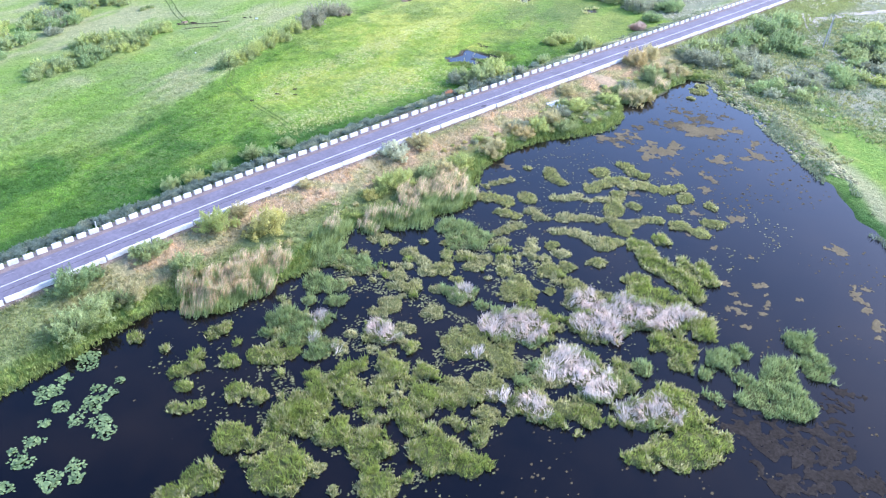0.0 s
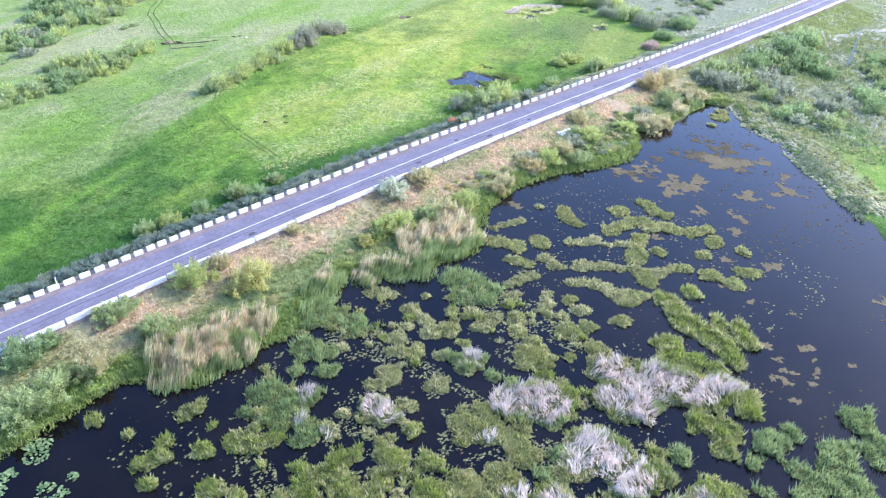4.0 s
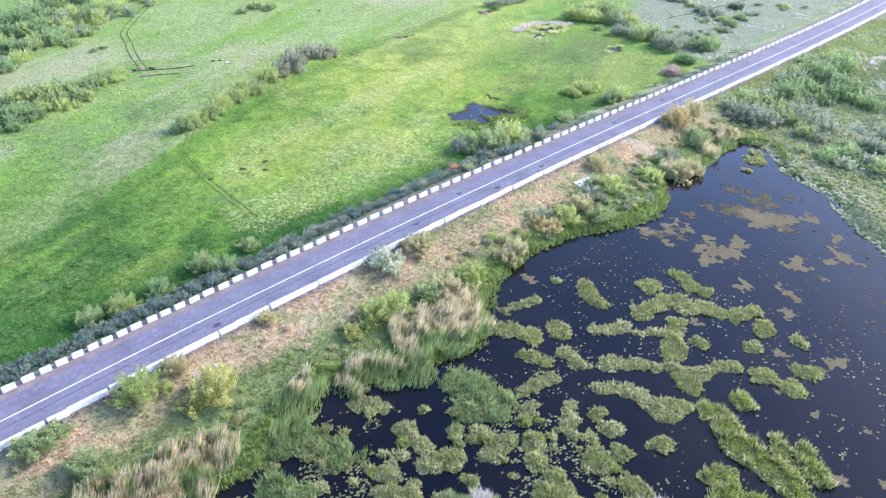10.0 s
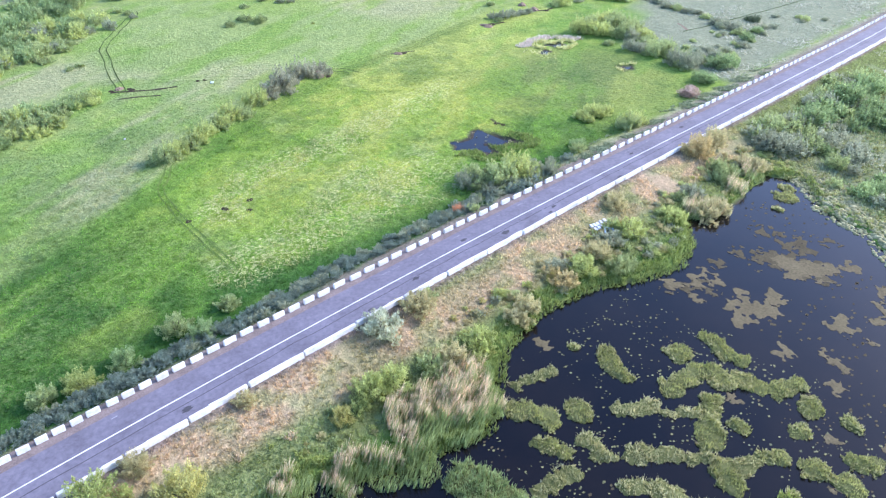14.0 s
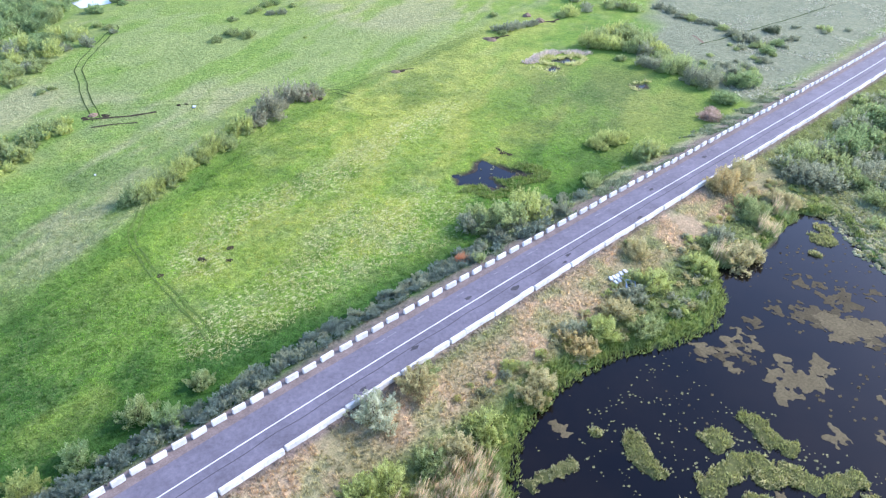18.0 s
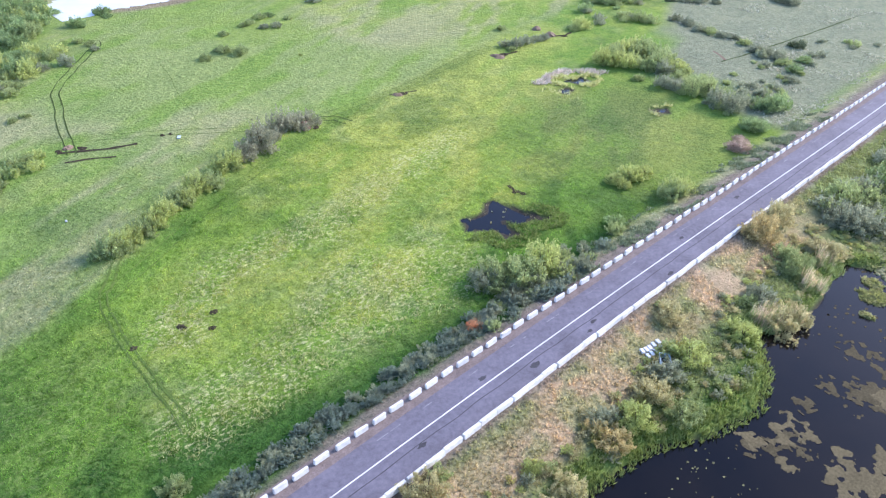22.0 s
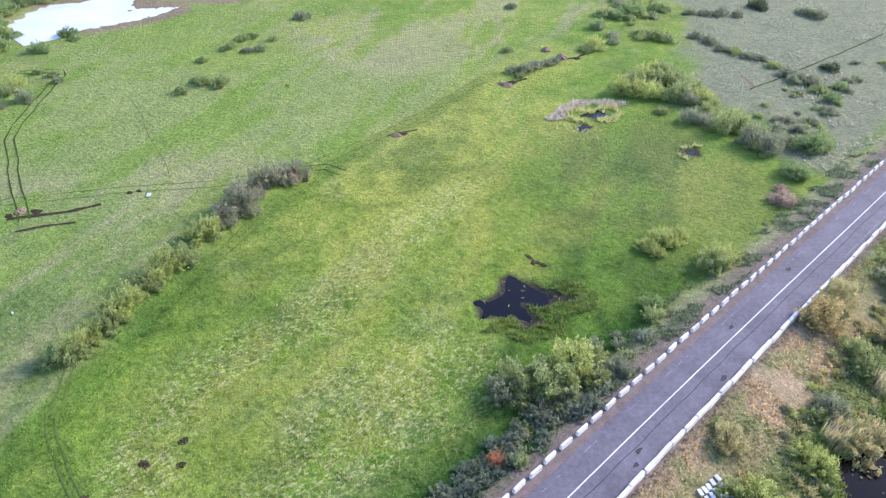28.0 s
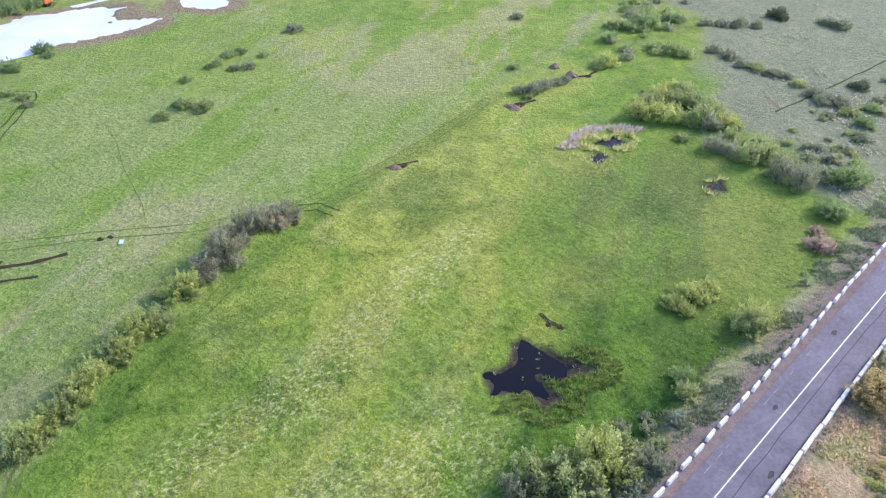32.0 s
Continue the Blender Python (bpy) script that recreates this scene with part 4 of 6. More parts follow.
def islands(rows, style, group, satellites=0):
    """Sedge islands: circles that touch make one island, with a root mat and the plants on it."""
    look_of = {"sedge": (M_SEDGE, (0.35, 0.85), 0.05, 0.7, 16, "bright green sedge island in the dark water"),
               "low": (M_LOW, (0.2, 0.5), 0.05, 0.7, 16, "olive green low sedge island in the dark water"),
               "pale": (M_PALE, (0.22, 0.55), 0.05, 0.8, 15, "pale yellow-green sedge island in the dark water"),
               "teal": (M_TEAL, (0.45, 1.0), 0.05, 0.6, 18, "tall grey-green reed island in the lake"),
               "dead": (M_DEAD, (0.7, 1.5), 0.05, 0.95, 13, "bleached pinkish dead reeds lying on an island")}[style]
    mat, height, width, lean, dens, label = look_of
    left = [list(r[:3]) for r in rows]
    for x, y, r in list(left):
        for _ in range(satellites):
            a = random.uniform(0, 6.28)
            left.append([x + math.cos(a) * r * random.uniform(0.9, 1.5), y + math.sin(a) * r * random.uniform(0.9, 1.5), random.uniform(0.15, 0.38) * min(r, 2.2) + 0.15])
    while left:
        cluster, queue = [], [left.pop()]
        while queue:
            c = queue.pop()
            cluster.append(c)
            near = [o for o in left if math.hypot(o[0] - c[0], o[1] - c[1]) < (o[2] + c[2]) * 0.95]
            for o in near:
                left.remove(o)
                queue.append(o)
        cs = np.array([c[:3] for c in cluster])
        x0, y0 = (cs[:, :2] - cs[:, 2:] * 1.3).min(0)
        x1, y1 = (cs[:, :2] + cs[:, 2:] * 1.3).max(0)

        def depth(x, y):
            d = np.max(cs[:, 2][:, None] - np.hypot(x[None] - cs[:, 0][:, None], y[None] - cs[:, 1][:, None]), 0)
            return d + (value_noise(x, y, 1.3, 41) - 0.5) * 1.1 + (0.1 if style in ("low", "pale") else -0.08) + (value_noise(x, y, 0.45, 42) - 0.5) * 0.7
        root = new("sedge_island")
        root.location = (float(cs[:, 0].mean()), float(cs[:, 1].mean()), 0)
        o = np.array(root.location)
        s = 0.4
        ax, ay = np.arange(x0, x1 + s, s), np.arange(y0, y1 + s, s)
        GX, GY = np.meshgrid(ax, ay)
        dd = depth(GX.ravel(), GY.ravel()).reshape(GX.shape)
        cell = (dd[:-1, :-1] + dd[1:, 1:] + dd[:-1, 1:] + dd[1:, :-1]) / 4 > -0.05
        ids = np.arange(GX.size).reshape(GX.shape)
        q = np.stack([ids[:-1, :-1], ids[:-1, 1:], ids[1:, 1:], ids[1:, :-1]], -1)[cell]
        if len(q):
            zz = np.where(dd > 0, np.minimum(0.28, 0.03 + dd * 0.25), -0.06) + rng.uniform(-0.02, 0.02, dd.shape)
            jx, jy = rng.uniform(-0.14, 0.14, GX.shape), rng.uniform(-0.14, 0.14, GX.shape)
            V = np.stack([GX + jx, GY + jy, zz], -1).reshape(-1, 3)
            used = np.unique(q)
            re = np.zeros(GX.size, int)
            re[used] = np.arange(len(used))
            child("root_mat", np_mesh("root_mat", V[used] - o, re[q], M_MAT), root)
        n = int((x1 - x0) * (y1 - y0) * dens)
        px, py = rng.uniform(x0, x1, n), rng.uniform(y0, y1, n)
        d2 = depth(px, py)
        k = d2 > 0.0
        if style != "dead":
            k &= np.min(np.hypot(px[None] - PINK[:, 0][:, None], py[None] - PINK[:, 1][:, None]) - 0.8 * PINK[:, 2][:, None], 0) + (value_noise(px, py, 0.9, 43) - 0.5) * 1.2 > 0
        if k.any():
            P = np.stack([px[k], py[k], np.minimum(0.22, 0.02 + d2[k] * 0.2)], 1) - o
            tagged(child({"teal": "reed", "dead": "dead_reed"}.get(style, "sedge"), np_mesh("blades", *blades(P, height, width, lean, 3, 0.15, None, 0.25, 4.0 if style == "dead" else 0.0, 1.1)[:2], mat), root), kind="stuff")
        if style in ("sedge", "low"):
            k &= (d2 < 0.85) & (rng.uniform(0, 1, n) < 0.85 * step(0.25, 0.55, value_noise(px, py, 2.5, 44)))
            if k.any():
                P = np.stack([px[k], py[k], np.minimum(0.22, 0.02 + d2[k] * 0.2) + 0.08], 1) - o
                tagged(child("pale_sedge", np_mesh("blades", *blades(P, height, width, lean, 3, 0.15, None, 0.25, 0.0, 1.1)[:2], M_PALE), root, "straw-tipped sedge along the rim"), kind="stuff")
        if root.children:
            tagged(root, label, "island", group)
        else:
            bpy.data.objects.remove(root)


islands([(25.5, -28.5, 1.41), (33.8, -34.8, 1.06), (34.5, -34.7, 1.06), (35.2, -34.7, 1.06), (36, -34.7, 1.06), (35.2, -38.6, 0.93), (26.8, -38.5, 1.42), (27.9, -38.9, 1.42), (29, -39.3, 1.42), (30, -37.5, 1.13), (32.4, -41.1, 1.51), (25.5, -41.3, 1.04), (30.3, -46.9, 1.83), (23.1, -44.1, 0.96), (23.6, -44.6, 0.96), (24.2, -45.1, 0.96), (25.8, -45.6, 0.86), (35.8, -47.6, 0.88), (38.4, -50.2, 0.87), (39.1, -50.5, 0.87), (39.8, -50.9, 0.87), (35.8, -42.9, 1.71), (36.6, -43.7, 1.7), (37.5, -44.5, 1.7), (39.1, -45.1, 1.5), (27.2, -33.4, 0.53)], "sedge", "sedge islands in the lake")
islands([(25.8, -52.7, 2.51), (27.2, -60.7, 3.7), (33.5, -55.5, 3.48), (34.9, -60.4, 2.16), (36.3, -65.1, 2.71), (19.7, -56, 2.41), (16.4, -55.9, 1.8), (41.8, -70.8, 3.3), (43.5, -74.6, 2.08), (47.3, -63.4, 2.57), (33.9, -70, 2.44), (47.8, -56.8, 2.01), (40.8, -56.2, 2.21), (37.6, -53.3, 1.82), (28.8, -56.6, 1.85), (42.8, -65.7, 1.86)], "sedge", "sedge islands in the lake", 1)
islands([(34.9, -54.9, 1.9), (33.8, -54.9, 1.89), (32.7, -55, 1.88), (40.4, -53.9, 1.86), (41.7, -53.4, 1.88), (42.9, -52.9, 1.89), (37.3, -54.8, 1.65), (44.3, -53.3, 1.23), (42, -59.1, 2.09), (44.7, -58.6, 1.57), (43.8, -63.1, 1.88), (50.2, -60, 1.7), (47.5, -64.2, 1.55), (39.6, -60.7, 1.33), (47.8, -56.5, 1.33), (52.3, -55.3, 1.27), (40, -56.6, 1.19)], "sedge", "sedge islands in the lake", 1)
islands([(57.3, -59.1, 2.42), (58.2, -60, 2.42), (59.2, -60.9, 2.42), (59.8, -63.8, 2.04), (59.4, -65.1, 2.01), (59.1, -66.4, 2), (50.6, -65.4, 2.53), (55, -66.1, 1.72), (60.3, -58.4, 1.47), (55, -68.7, 1.48), (73.1, -55, 1.75), (73.6, -55.8, 1.75), (74.1, -56.5, 1.75), (80.6, -60.6, 1.52), (50.9, -70.4, 1.43), (58.8, -76.9, 1.92), (59.4, -77.9, 1.92), (60, -78.8, 1.92)], "low", "sedge islands in the lake", 1)
islands([(86.8, -69.2, 2.07), (87.7, -70.3, 2.07), (88.6, -71.4, 2.08), (89.6, -74, 1.22), (89.4, -74.9, 1.22), (89.3, -75.8, 1.22), (89.1, -76.6, 1.21), (89, -77.5, 1.21), (87.5, -79.4, 1.79), (86.4, -80.3, 1.77), (85.3, -81.1, 1.75), (79, -77.9, 2.14), (79.5, -79.4, 2.14), (80, -80.8, 2.14), (77.1, -82.4, 1.65), (70.8, -84, 1.88), (71.1, -84.9, 1.88), (71.4, -85.7, 1.88), (71.3, -63.7, 1.45), (71.3, -59.9, 1.48), (66.7, -84.2, 1.83), (66.9, -85.1, 1.82), (67, -86.1, 1.82), (67.2, -87, 1.82), (70.6, -76.9, 1.28), (70, -77.5, 1.27), (69.5, -78, 1.26), (69, -78.6, 1.26), (68.5, -79.1, 1.25), (67.9, -79.7, 1.24)], "sedge", "sedge islands in the lake")
islands([(62.5, -89.7, 2.89), (64.1, -90.6, 2.92), (65.8, -91.5, 2.94), (68.4, -92.7, 1.8), (58.9, -87.3, 1.7), (68.9, -88.2, 2.28), (59.4, -79.6, 2.04), (56.3, -76.8, 1.73)], "sedge", "sedge islands in the lake", 1)
islands([(98.2, -61.4, 1.96), (96.9, -63.9, 2.17), (102.6, -63.1, 1.7), (95.5, -66.2, 2.38), (95.3, -67.5, 2.37), (95.1, -68.7, 2.36), (94.9, -70.5, 2.11), (94.7, -71.7, 2.11), (94.5, -72.8, 2.1), (93.1, -75.1, 1.61), (92.6, -75.8, 1.6), (98.5, -69.9, 1.81), (99.8, -72.1, 1.94), (99.3, -72.9, 1.93), (98.7, -73.6, 1.92), (98.2, -74.4, 1.91), (89, -66.8, 1.93), (89.7, -67.5, 1.93)], "sedge", "sedge islands in the lake")
islands([(88.5, -59.6, 1.44), (87.2, -51.6, 1.4), (80.9, -55.9, 2.1), (84.1, -57.2, 1.35), (75.5, -51.2, 1.52), (75.5, -54.2, 1.61), (71.1, -56.4, 1.45), (72, -56.2, 1.46), (72.9, -56, 1.47), (74.3, -57.7, 0.95), (80.4, -61.6, 1.46), (72.6, -43.8, 0.99), (68.8, -44.6, 1.61)], "low", "sedge islands in the lake")
islands([(121.9, -42.3, 1.51), (121.3, -43.4, 1.5), (120.7, -44.6, 1.49), (120.1, -45.7, 1.48), (120.9, -47.2, 1.33), (115.8, -46.7, 1.86), (115.3, -47.4, 1.85), (114.8, -48.1, 1.84), (110.6, -48.7, 1.51), (109.4, -49.3, 1.5), (108.2, -49.9, 1.49), (107.1, -50.5, 1.47), (105.9, -51, 1.46), (104.8, -51.6, 1.45), (103.7, -52.1, 1.43), (101.6, -55.2, 1.66), (101, -55.9, 1.65), (100.4, -56.6, 1.64), (95.7, -58, 1.58), (94.8, -58, 1.57), (93.8, -57.9, 1.56), (116.9, -49.1, 1.43)], "low", "sedge islands in the lake")
islands([(117.3, -50.2, 1.43), (117.6, -51.3, 1.43), (118, -52.4, 1.43), (118.4, -53.5, 1.43), (119.6, -54.1, 1.44), (120.8, -54.6, 1.45), (122, -55.2, 1.46), (120.3, -57.7, 1.29), (119.3, -58.1, 1.28), (118.3, -58.5, 1.27), (114.1, -58.8, 1.38), (114.1, -44.6, 1.71), (112.3, -44.5, 1.69), (110.5, -44.3, 1.67), (108.7, -44.1, 1.66), (115.7, -41, 2.11), (108.4, -33.7, 1.28), (107.6, -34.7, 1.27), (106.9, -35.6, 1.26), (106.6, -36.6, 1.26), (106.3, -37.5, 1.25), (106, -38.4, 1.24)], "low", "sedge islands in the lake")
islands([(105.8, -30.2, 0.78), (109.2, -53, 1.48), (90.9, -33.3, 1.81), (91.7, -34.7, 1.8), (92.5, -36.1, 1.8), (88.8, -38, 1.18), (89.1, -39, 1.18), (89.3, -40, 1.18), (89.6, -40.9, 1.18), (96.3, -38.4, 1.76), (106.9, -57.6, 1.12), (107.4, -58.2, 1.12), (107.9, -58.7, 1.12), (108.3, -59.3, 1.12), (109.4, -62.5, 1.78), (114.4, -65.6, 1.5), (114.7, -66.4, 1.5), (115.1, -67.1, 1.5), (109.9, -66.3, 1.84), (120.3, -62.4, 1), (120, -63, 0.99), (119.7, -63.5, 0.99)], "low", "sedge islands in the lake")
islands([(94.1, -29.9, 0.8), (94.9, -30.1, 0.8), (95.6, -30.2, 0.81), (96.3, -30.3, 0.81), (97.1, -30.5, 0.81), (97.8, -30.8, 0.81), (98.6, -31.2, 0.82), (99.4, -31.6, 0.82), (100.6, -41.9, 1.06), (101.4, -42.5, 1.06), (102.3, -43.1, 1.06), (103.1, -43.6, 1.07), (104, -44.2, 1.07), (104, -45.7, 0.73), (104.5, -46.2, 0.73), (105, -46.7, 0.73), (105.5, -47.2, 0.74), (106, -47.7, 0.74), (106.5, -48.2, 0.74), (106.9, -48.7, 0.74), (93.2, -41.6, 1.26), (93.1, -42.6, 1.26), (92.9, -43.6, 1.25), (92.8, -44.6, 1.24), (95.8, -46.9, 1.38)], "pale", "sedge islands in the lake")
islands([(96.7, -47.8, 1.39), (97.5, -48.6, 1.39), (98.4, -49.5, 1.39), (99.2, -50.4, 1.4), (100, -52, 1.15), (100.7, -52.5, 1.15), (101.4, -53, 1.15), (102.1, -53.5, 1.16), (91, -49.2, 0.85), (91.7, -49.7, 0.85), (92.4, -50.1, 0.85), (93.1, -50.6, 0.85), (93.7, -51.6, 1.46), (93.7, -52.7, 1.46), (93.8, -53.8, 1.46), (93.8, -54.9, 1.45), (93.3, -56.9, 1.32), (93.6, -56.1, 1.32), (102.9, -56.4, 1.03), (104, -56.8, 1.03), (105.1, -57.2, 1.04), (85.5, -48.7, 1.05), (84.8, -49.1, 1.05), (84.2, -49.5, 1.04), (83.5, -49.8, 1.03)], "pale", "sedge islands in the lake")
islands([(82.9, -50.2, 1.03), (82.2, -50.5, 1.02), (82.2, -52, 0.9), (82.7, -52.6, 0.9), (83.3, -53.2, 0.91), (77.4, -49.6, 1.55), (86.4, -54.3, 1.5), (80.6, -44.3, 0.81), (80.8, -44.8, 0.81), (80.9, -45.3, 0.81), (81.1, -45.8, 0.81), (83.5, -43, 1.18), (84.6, -43.1, 1.19), (85.7, -43.2, 1.2), (86.8, -43.4, 1.2), (87.9, -43.5, 1.21), (82.7, -45.1, 1.05), (72, -46.6, 0.98), (72.7, -46.7, 0.98), (73.5, -46.8, 0.98), (74.3, -46.9, 0.99), (75.1, -46.9, 0.99), (75.9, -47, 1)], "pale", "sedge islands in the lake")
islands([(66.3, -29.6, 0.99), (66.8, -30.4, 0.98), (67.3, -31.2, 0.98), (67.8, -32, 0.98), (68.3, -32.8, 0.98), (62, -41, 1.7), (68.2, -37.5, 1.19), (67.9, -38.7, 1.18), (67.7, -39.8, 1.18), (67.5, -40.9, 1.17), (56.6, -45.9, 1.94), (53.6, -45.8, 1.06), (66, -43.3, 1.26), (59.8, -51.4, 1.48), (54.6, -51.7, 1.34), (57.5, -35.8, 1.03), (67.5, -21, 1.17)], "pale", "sedge islands in the lake", 1)
islands([(42.8, -38.6, 2.39), (41.9, -43.1, 2.26), (43, -42.7, 2.27), (44.2, -42.3, 2.29), (43.2, -46.2, 1.52), (42.8, -47.1, 1.5), (42.4, -48.1, 1.49), (55.3, -29.4, 2.36), (56.7, -30.3, 2.36), (58.1, -31.3, 2.36), (59.6, -33.2, 1.99), (59.4, -34.3, 1.98), (59.3, -35.4, 1.97), (51.4, -33.8, 1.81), (52.2, -35.5, 1.79), (53.1, -37.1, 1.78), (50.8, -40.1, 1.63), (47.9, -37.4, 1.42)], "teal", "reed islands in the lake", 1)
islands([(78.4, -36.6, 2.84), (79, -38.9, 2.82), (79.5, -41.1, 2.8), (76.2, -40.3, 2.29), (77, -41.5, 2.29), (77.7, -42.7, 2.29), (80.2, -42.8, 1.28)], "teal", "reed islands in the lake")
islands([(72.5, -79.1, 1.61), (68.7, -78.7, 1.46), (62.1, -69.1, 1.55), (58.3, -70, 1.3), (66.2, -51.2, 2.29), (66.1, -55.2, 1.46), (66.9, -57.5, 1.23), (75.3, -72.6, 1.45)], "teal", "reed islands in the lake", 1)
islands([(82.1, -85.5, 2.15), (85.2, -86.7, 1.27), (77.7, -85.6, 1.31), (74.8, -88.5, 1.17), (80.4, -89.4, 1.67), (94.3, -90.8, 1.96), (93.9, -91.5, 1.96), (93.5, -92.2, 1.95), (91.7, -94.3, 1.92), (90.9, -94.8, 1.91), (90, -95.3, 1.9), (89.2, -95.7, 1.89), (86.1, -92, 2.2), (84.6, -92.4, 2.17), (83.1, -92.8, 2.14), (81, -91.7, 1.89), (79.4, -91.9, 1.87), (77.8, -92.1, 1.85), (82.6, -94.9, 2.36), (81.4, -95.8, 2.33), (80.3, -96.7, 2.31), (78.2, -94.8, 1.85)], "teal", "reed islands in the lake", 1)
islands([(171.8, -31.2, 2.2), (175.5, -29.9, 1.6), (165.5, -32.2, 1.0)], "low", "sedge islands in the lake")
CROWDED = [(40, -38), (52, -28), (70, -32), (82, -42), (84, -56), (72, -66), (66, -72), (40, -74), (26, -66), (30, -50)]
fx, fy = rng.uniform(24, 86, 420), rng.uniform(-76, -28, 420)
ok = inside(fx, fy, CROWDED) & (value_noise(fx, fy, 7, 45) > 0.38)
crowd = [(float(x), float(y), float(r)) for x, y, r in zip(fx[ok], fy[ok], rng.uniform(0.45, 1.15, ok.sum()))]
islands(crowd[::3], "sedge", "sedge islands in the lake")
islands(crowd[1::3], "pale", "sedge islands in the lake")
islands(crowd[2::3], "low", "sedge islands in the lake")
for style, k, grow in (("pale", 0, 1.2), ("sedge", 1, 1.25), ("teal", 2, 1.15)):
    islands([(x + random.uniform(-0.8, 0.8), y + random.uniform(-0.9, 0.9), r * grow) for x, y, r in (DEAD_A + DEAD_B + DEAD_C)[k::3]], style, "sedge islands in the lake", 1)
for rows in (DEAD_A, DEAD_B, DEAD_C):
    islands(rows, "dead", "dead reed patches in the lake")


def lily_patch(x, y, r):
    """A raft of overlapping round lily leaves."""
    n = int(75 * r * r) + 14
    a = rng.uniform(0, 2 * np.pi, n)
    d = 1.15 * r * np.sqrt(rng.uniform(0, 1, n)) * (0.45 + 1.0 * value_noise(np.cos(a) * 1.6 + x, np.sin(a) * 1.6 + y, 1.0, 46))
    V, F = [], []
    for i in range(n):
        c = np.array([math.cos(a[i]) * d[i], math.sin(a[i]) * d[i] , 0.03 + rng.uniform(0, 0.3) * max(0.0, 1 - d[i] / r)])
        s, t1, t2, ph = rng.uniform(0.1, 0.21), rng.uniform(-0.4, 0.4), rng.uniform(-0.4, 0.4), rng.uniform(0, 6)
        b = len(V)
        for j in range(6):
            u, w = math.cos(ph + j * 1.05) * s, math.sin(ph + j * 1.05) * s
            V.append(c + np.array([u, w, u * t1 + w * t2]))
        F += [(b, b + 1, b + 2, b + 3), (b, b + 3, b + 4, b + 5)]
    ob = new("lily_raft", np_mesh("lily_raft", np.array(V), np.array(F), M_LILY))
    ob.location = (x, y, 0.0)
    tagged(ob, "raft of pale green water-lily leaves on the lake", "water lilies", "lily rafts", "stuff")


for x, y, r in [(15.2, -30.1, 0.82), (12.8, -31.3, 1.6), (13, -34.5, 1.1), (13.3, -38, 0.85), (10.6, -36.2, 0.77), (8.6, -38.2, 0.93), (6.4, -40.2, 1.16), (4, -42.8, 0.87), (7.8, -45.2, 1.48), (10.6, -45, 0.9), (10.1, -46.6, 0.89), (17.5, -34.5, 0.73), (18.5, -36.5, 0.81), (16.2, -36.7, 1.39), (15.6, -40.4, 1.27), (15.1, -42.4, 0.95), (18.9, -28.5, 1.61), (20.4, -35, 0.62), (9.6, -26.6, 1.62), (6.4, -38.1, 0.51)]:
    lily_patch(x, y, r)


def largest_piece(keep):
    """The largest connected group of cells of a mask."""
    left, best = {(int(i), int(j)) for i, j in zip(*np.nonzero(keep))}, []
    while left:
        queue, piece = [left.pop()], []
        while queue:
            i, j = queue.pop()
            piece.append((i, j))
            for c in ((i + 1, j), (i - 1, j), (i, j + 1), (i, j - 1)):
                if c in left:
                    left.remove(c)
                    queue.append(c)
        best = max(best, piece, key=len)
    out = np.zeros_like(keep)
    for i, j in best:
        out[i, j] = True
    return out


def scum_patch(x, y, r, material, label, group, ragged=0.95):
    """A thin floating mat, torn into a ragged raft with holes."""
    cell = max(0.12, r * 0.06)
    n = int(r * 1.7 / cell)
    ph = random.uniform(0, 500)
    u = np.arange(-n, n + 1) * cell
    GX, GY = np.meshgrid(u, u)
    f = 1 - np.hypot(GX * 0.85, GY * 1.1) / r + (value_noise(GX + ph, GY, r * 0.8, 51) - 0.5) * 2.2 * ragged + (value_noise(GX + ph, GY, r * 0.25 + 0.1, 52) - 0.5) * 1.5 * ragged
    ids = np.arange(GX.size).reshape(GX.shape)
    keep = (f[:-1, :-1] + f[1:, 1:]) / 2 > 0.12
    if ragged < 1:
        keep = largest_piece(keep)
    q = np.stack([ids[:-1, :-1], ids[:-1, 1:], ids[1:, 1:], ids[1:, :-1]], -1)[keep]
    if not len(q):
        return
    z = np.where(f > 0.12, 0.035, -0.01)
    V = np.stack([GX + rng.uniform(-0.3, 0.3, GX.shape) * cell, GY + rng.uniform(-0.3, 0.3, GX.shape) * cell, z], -1).reshape(-1, 3)
    used = np.unique(q)
    back = np.zeros(GX.size, int)
    back[used] = np.arange(len(used))
    ob = new("algae_mat", np_mesh("algae_mat", V[used], back[q], material))
    ob.matrix_world = pose(x, y, random.uniform(0.0, 0.012), 0, 0, random.uniform(0, 360))
    tagged(ob, label, "algae mat", group, "" if ragged < 1 else "stuff")


for x, y, r in [(103, -26.9, 1.37), (135.2, -43, 2.7), (130.1, -43.7, 1.74), (132, -40.8, 1.49), (139.1, -43.6, 1.83), (127, -50.6, 1.82), (130.8, -56.8, 1.2), (129.5, -58.4, 1.34), (131.2, -54.9, 0.99), (125.8, -58.8, 1.57), (116, -61.8, 0.87), (119.7, -68.6, 1.18), (130.7, -32.1, 1.85), (134.6, -34, 2.18), (128.8, -35.9, 1.08), (139.4, -53.8, 1.74), (147.4, -57.7, 2.07), (138.6, -58.6, 0.79), (149.6, -42.7, 2.9), (151.5, -45.8, 2.56), (156.1, -49.1, 1.61), (153, -55.2, 1.23), (135, -35.8, 1.12), (113, -50.5, 0.81), (108, -65.6, 0.54), (107.8, -70.6, 0.6)]:
    scum_patch(x, y, r, M_SCUM, "brown algae mat floating on the lake", "algae mats")
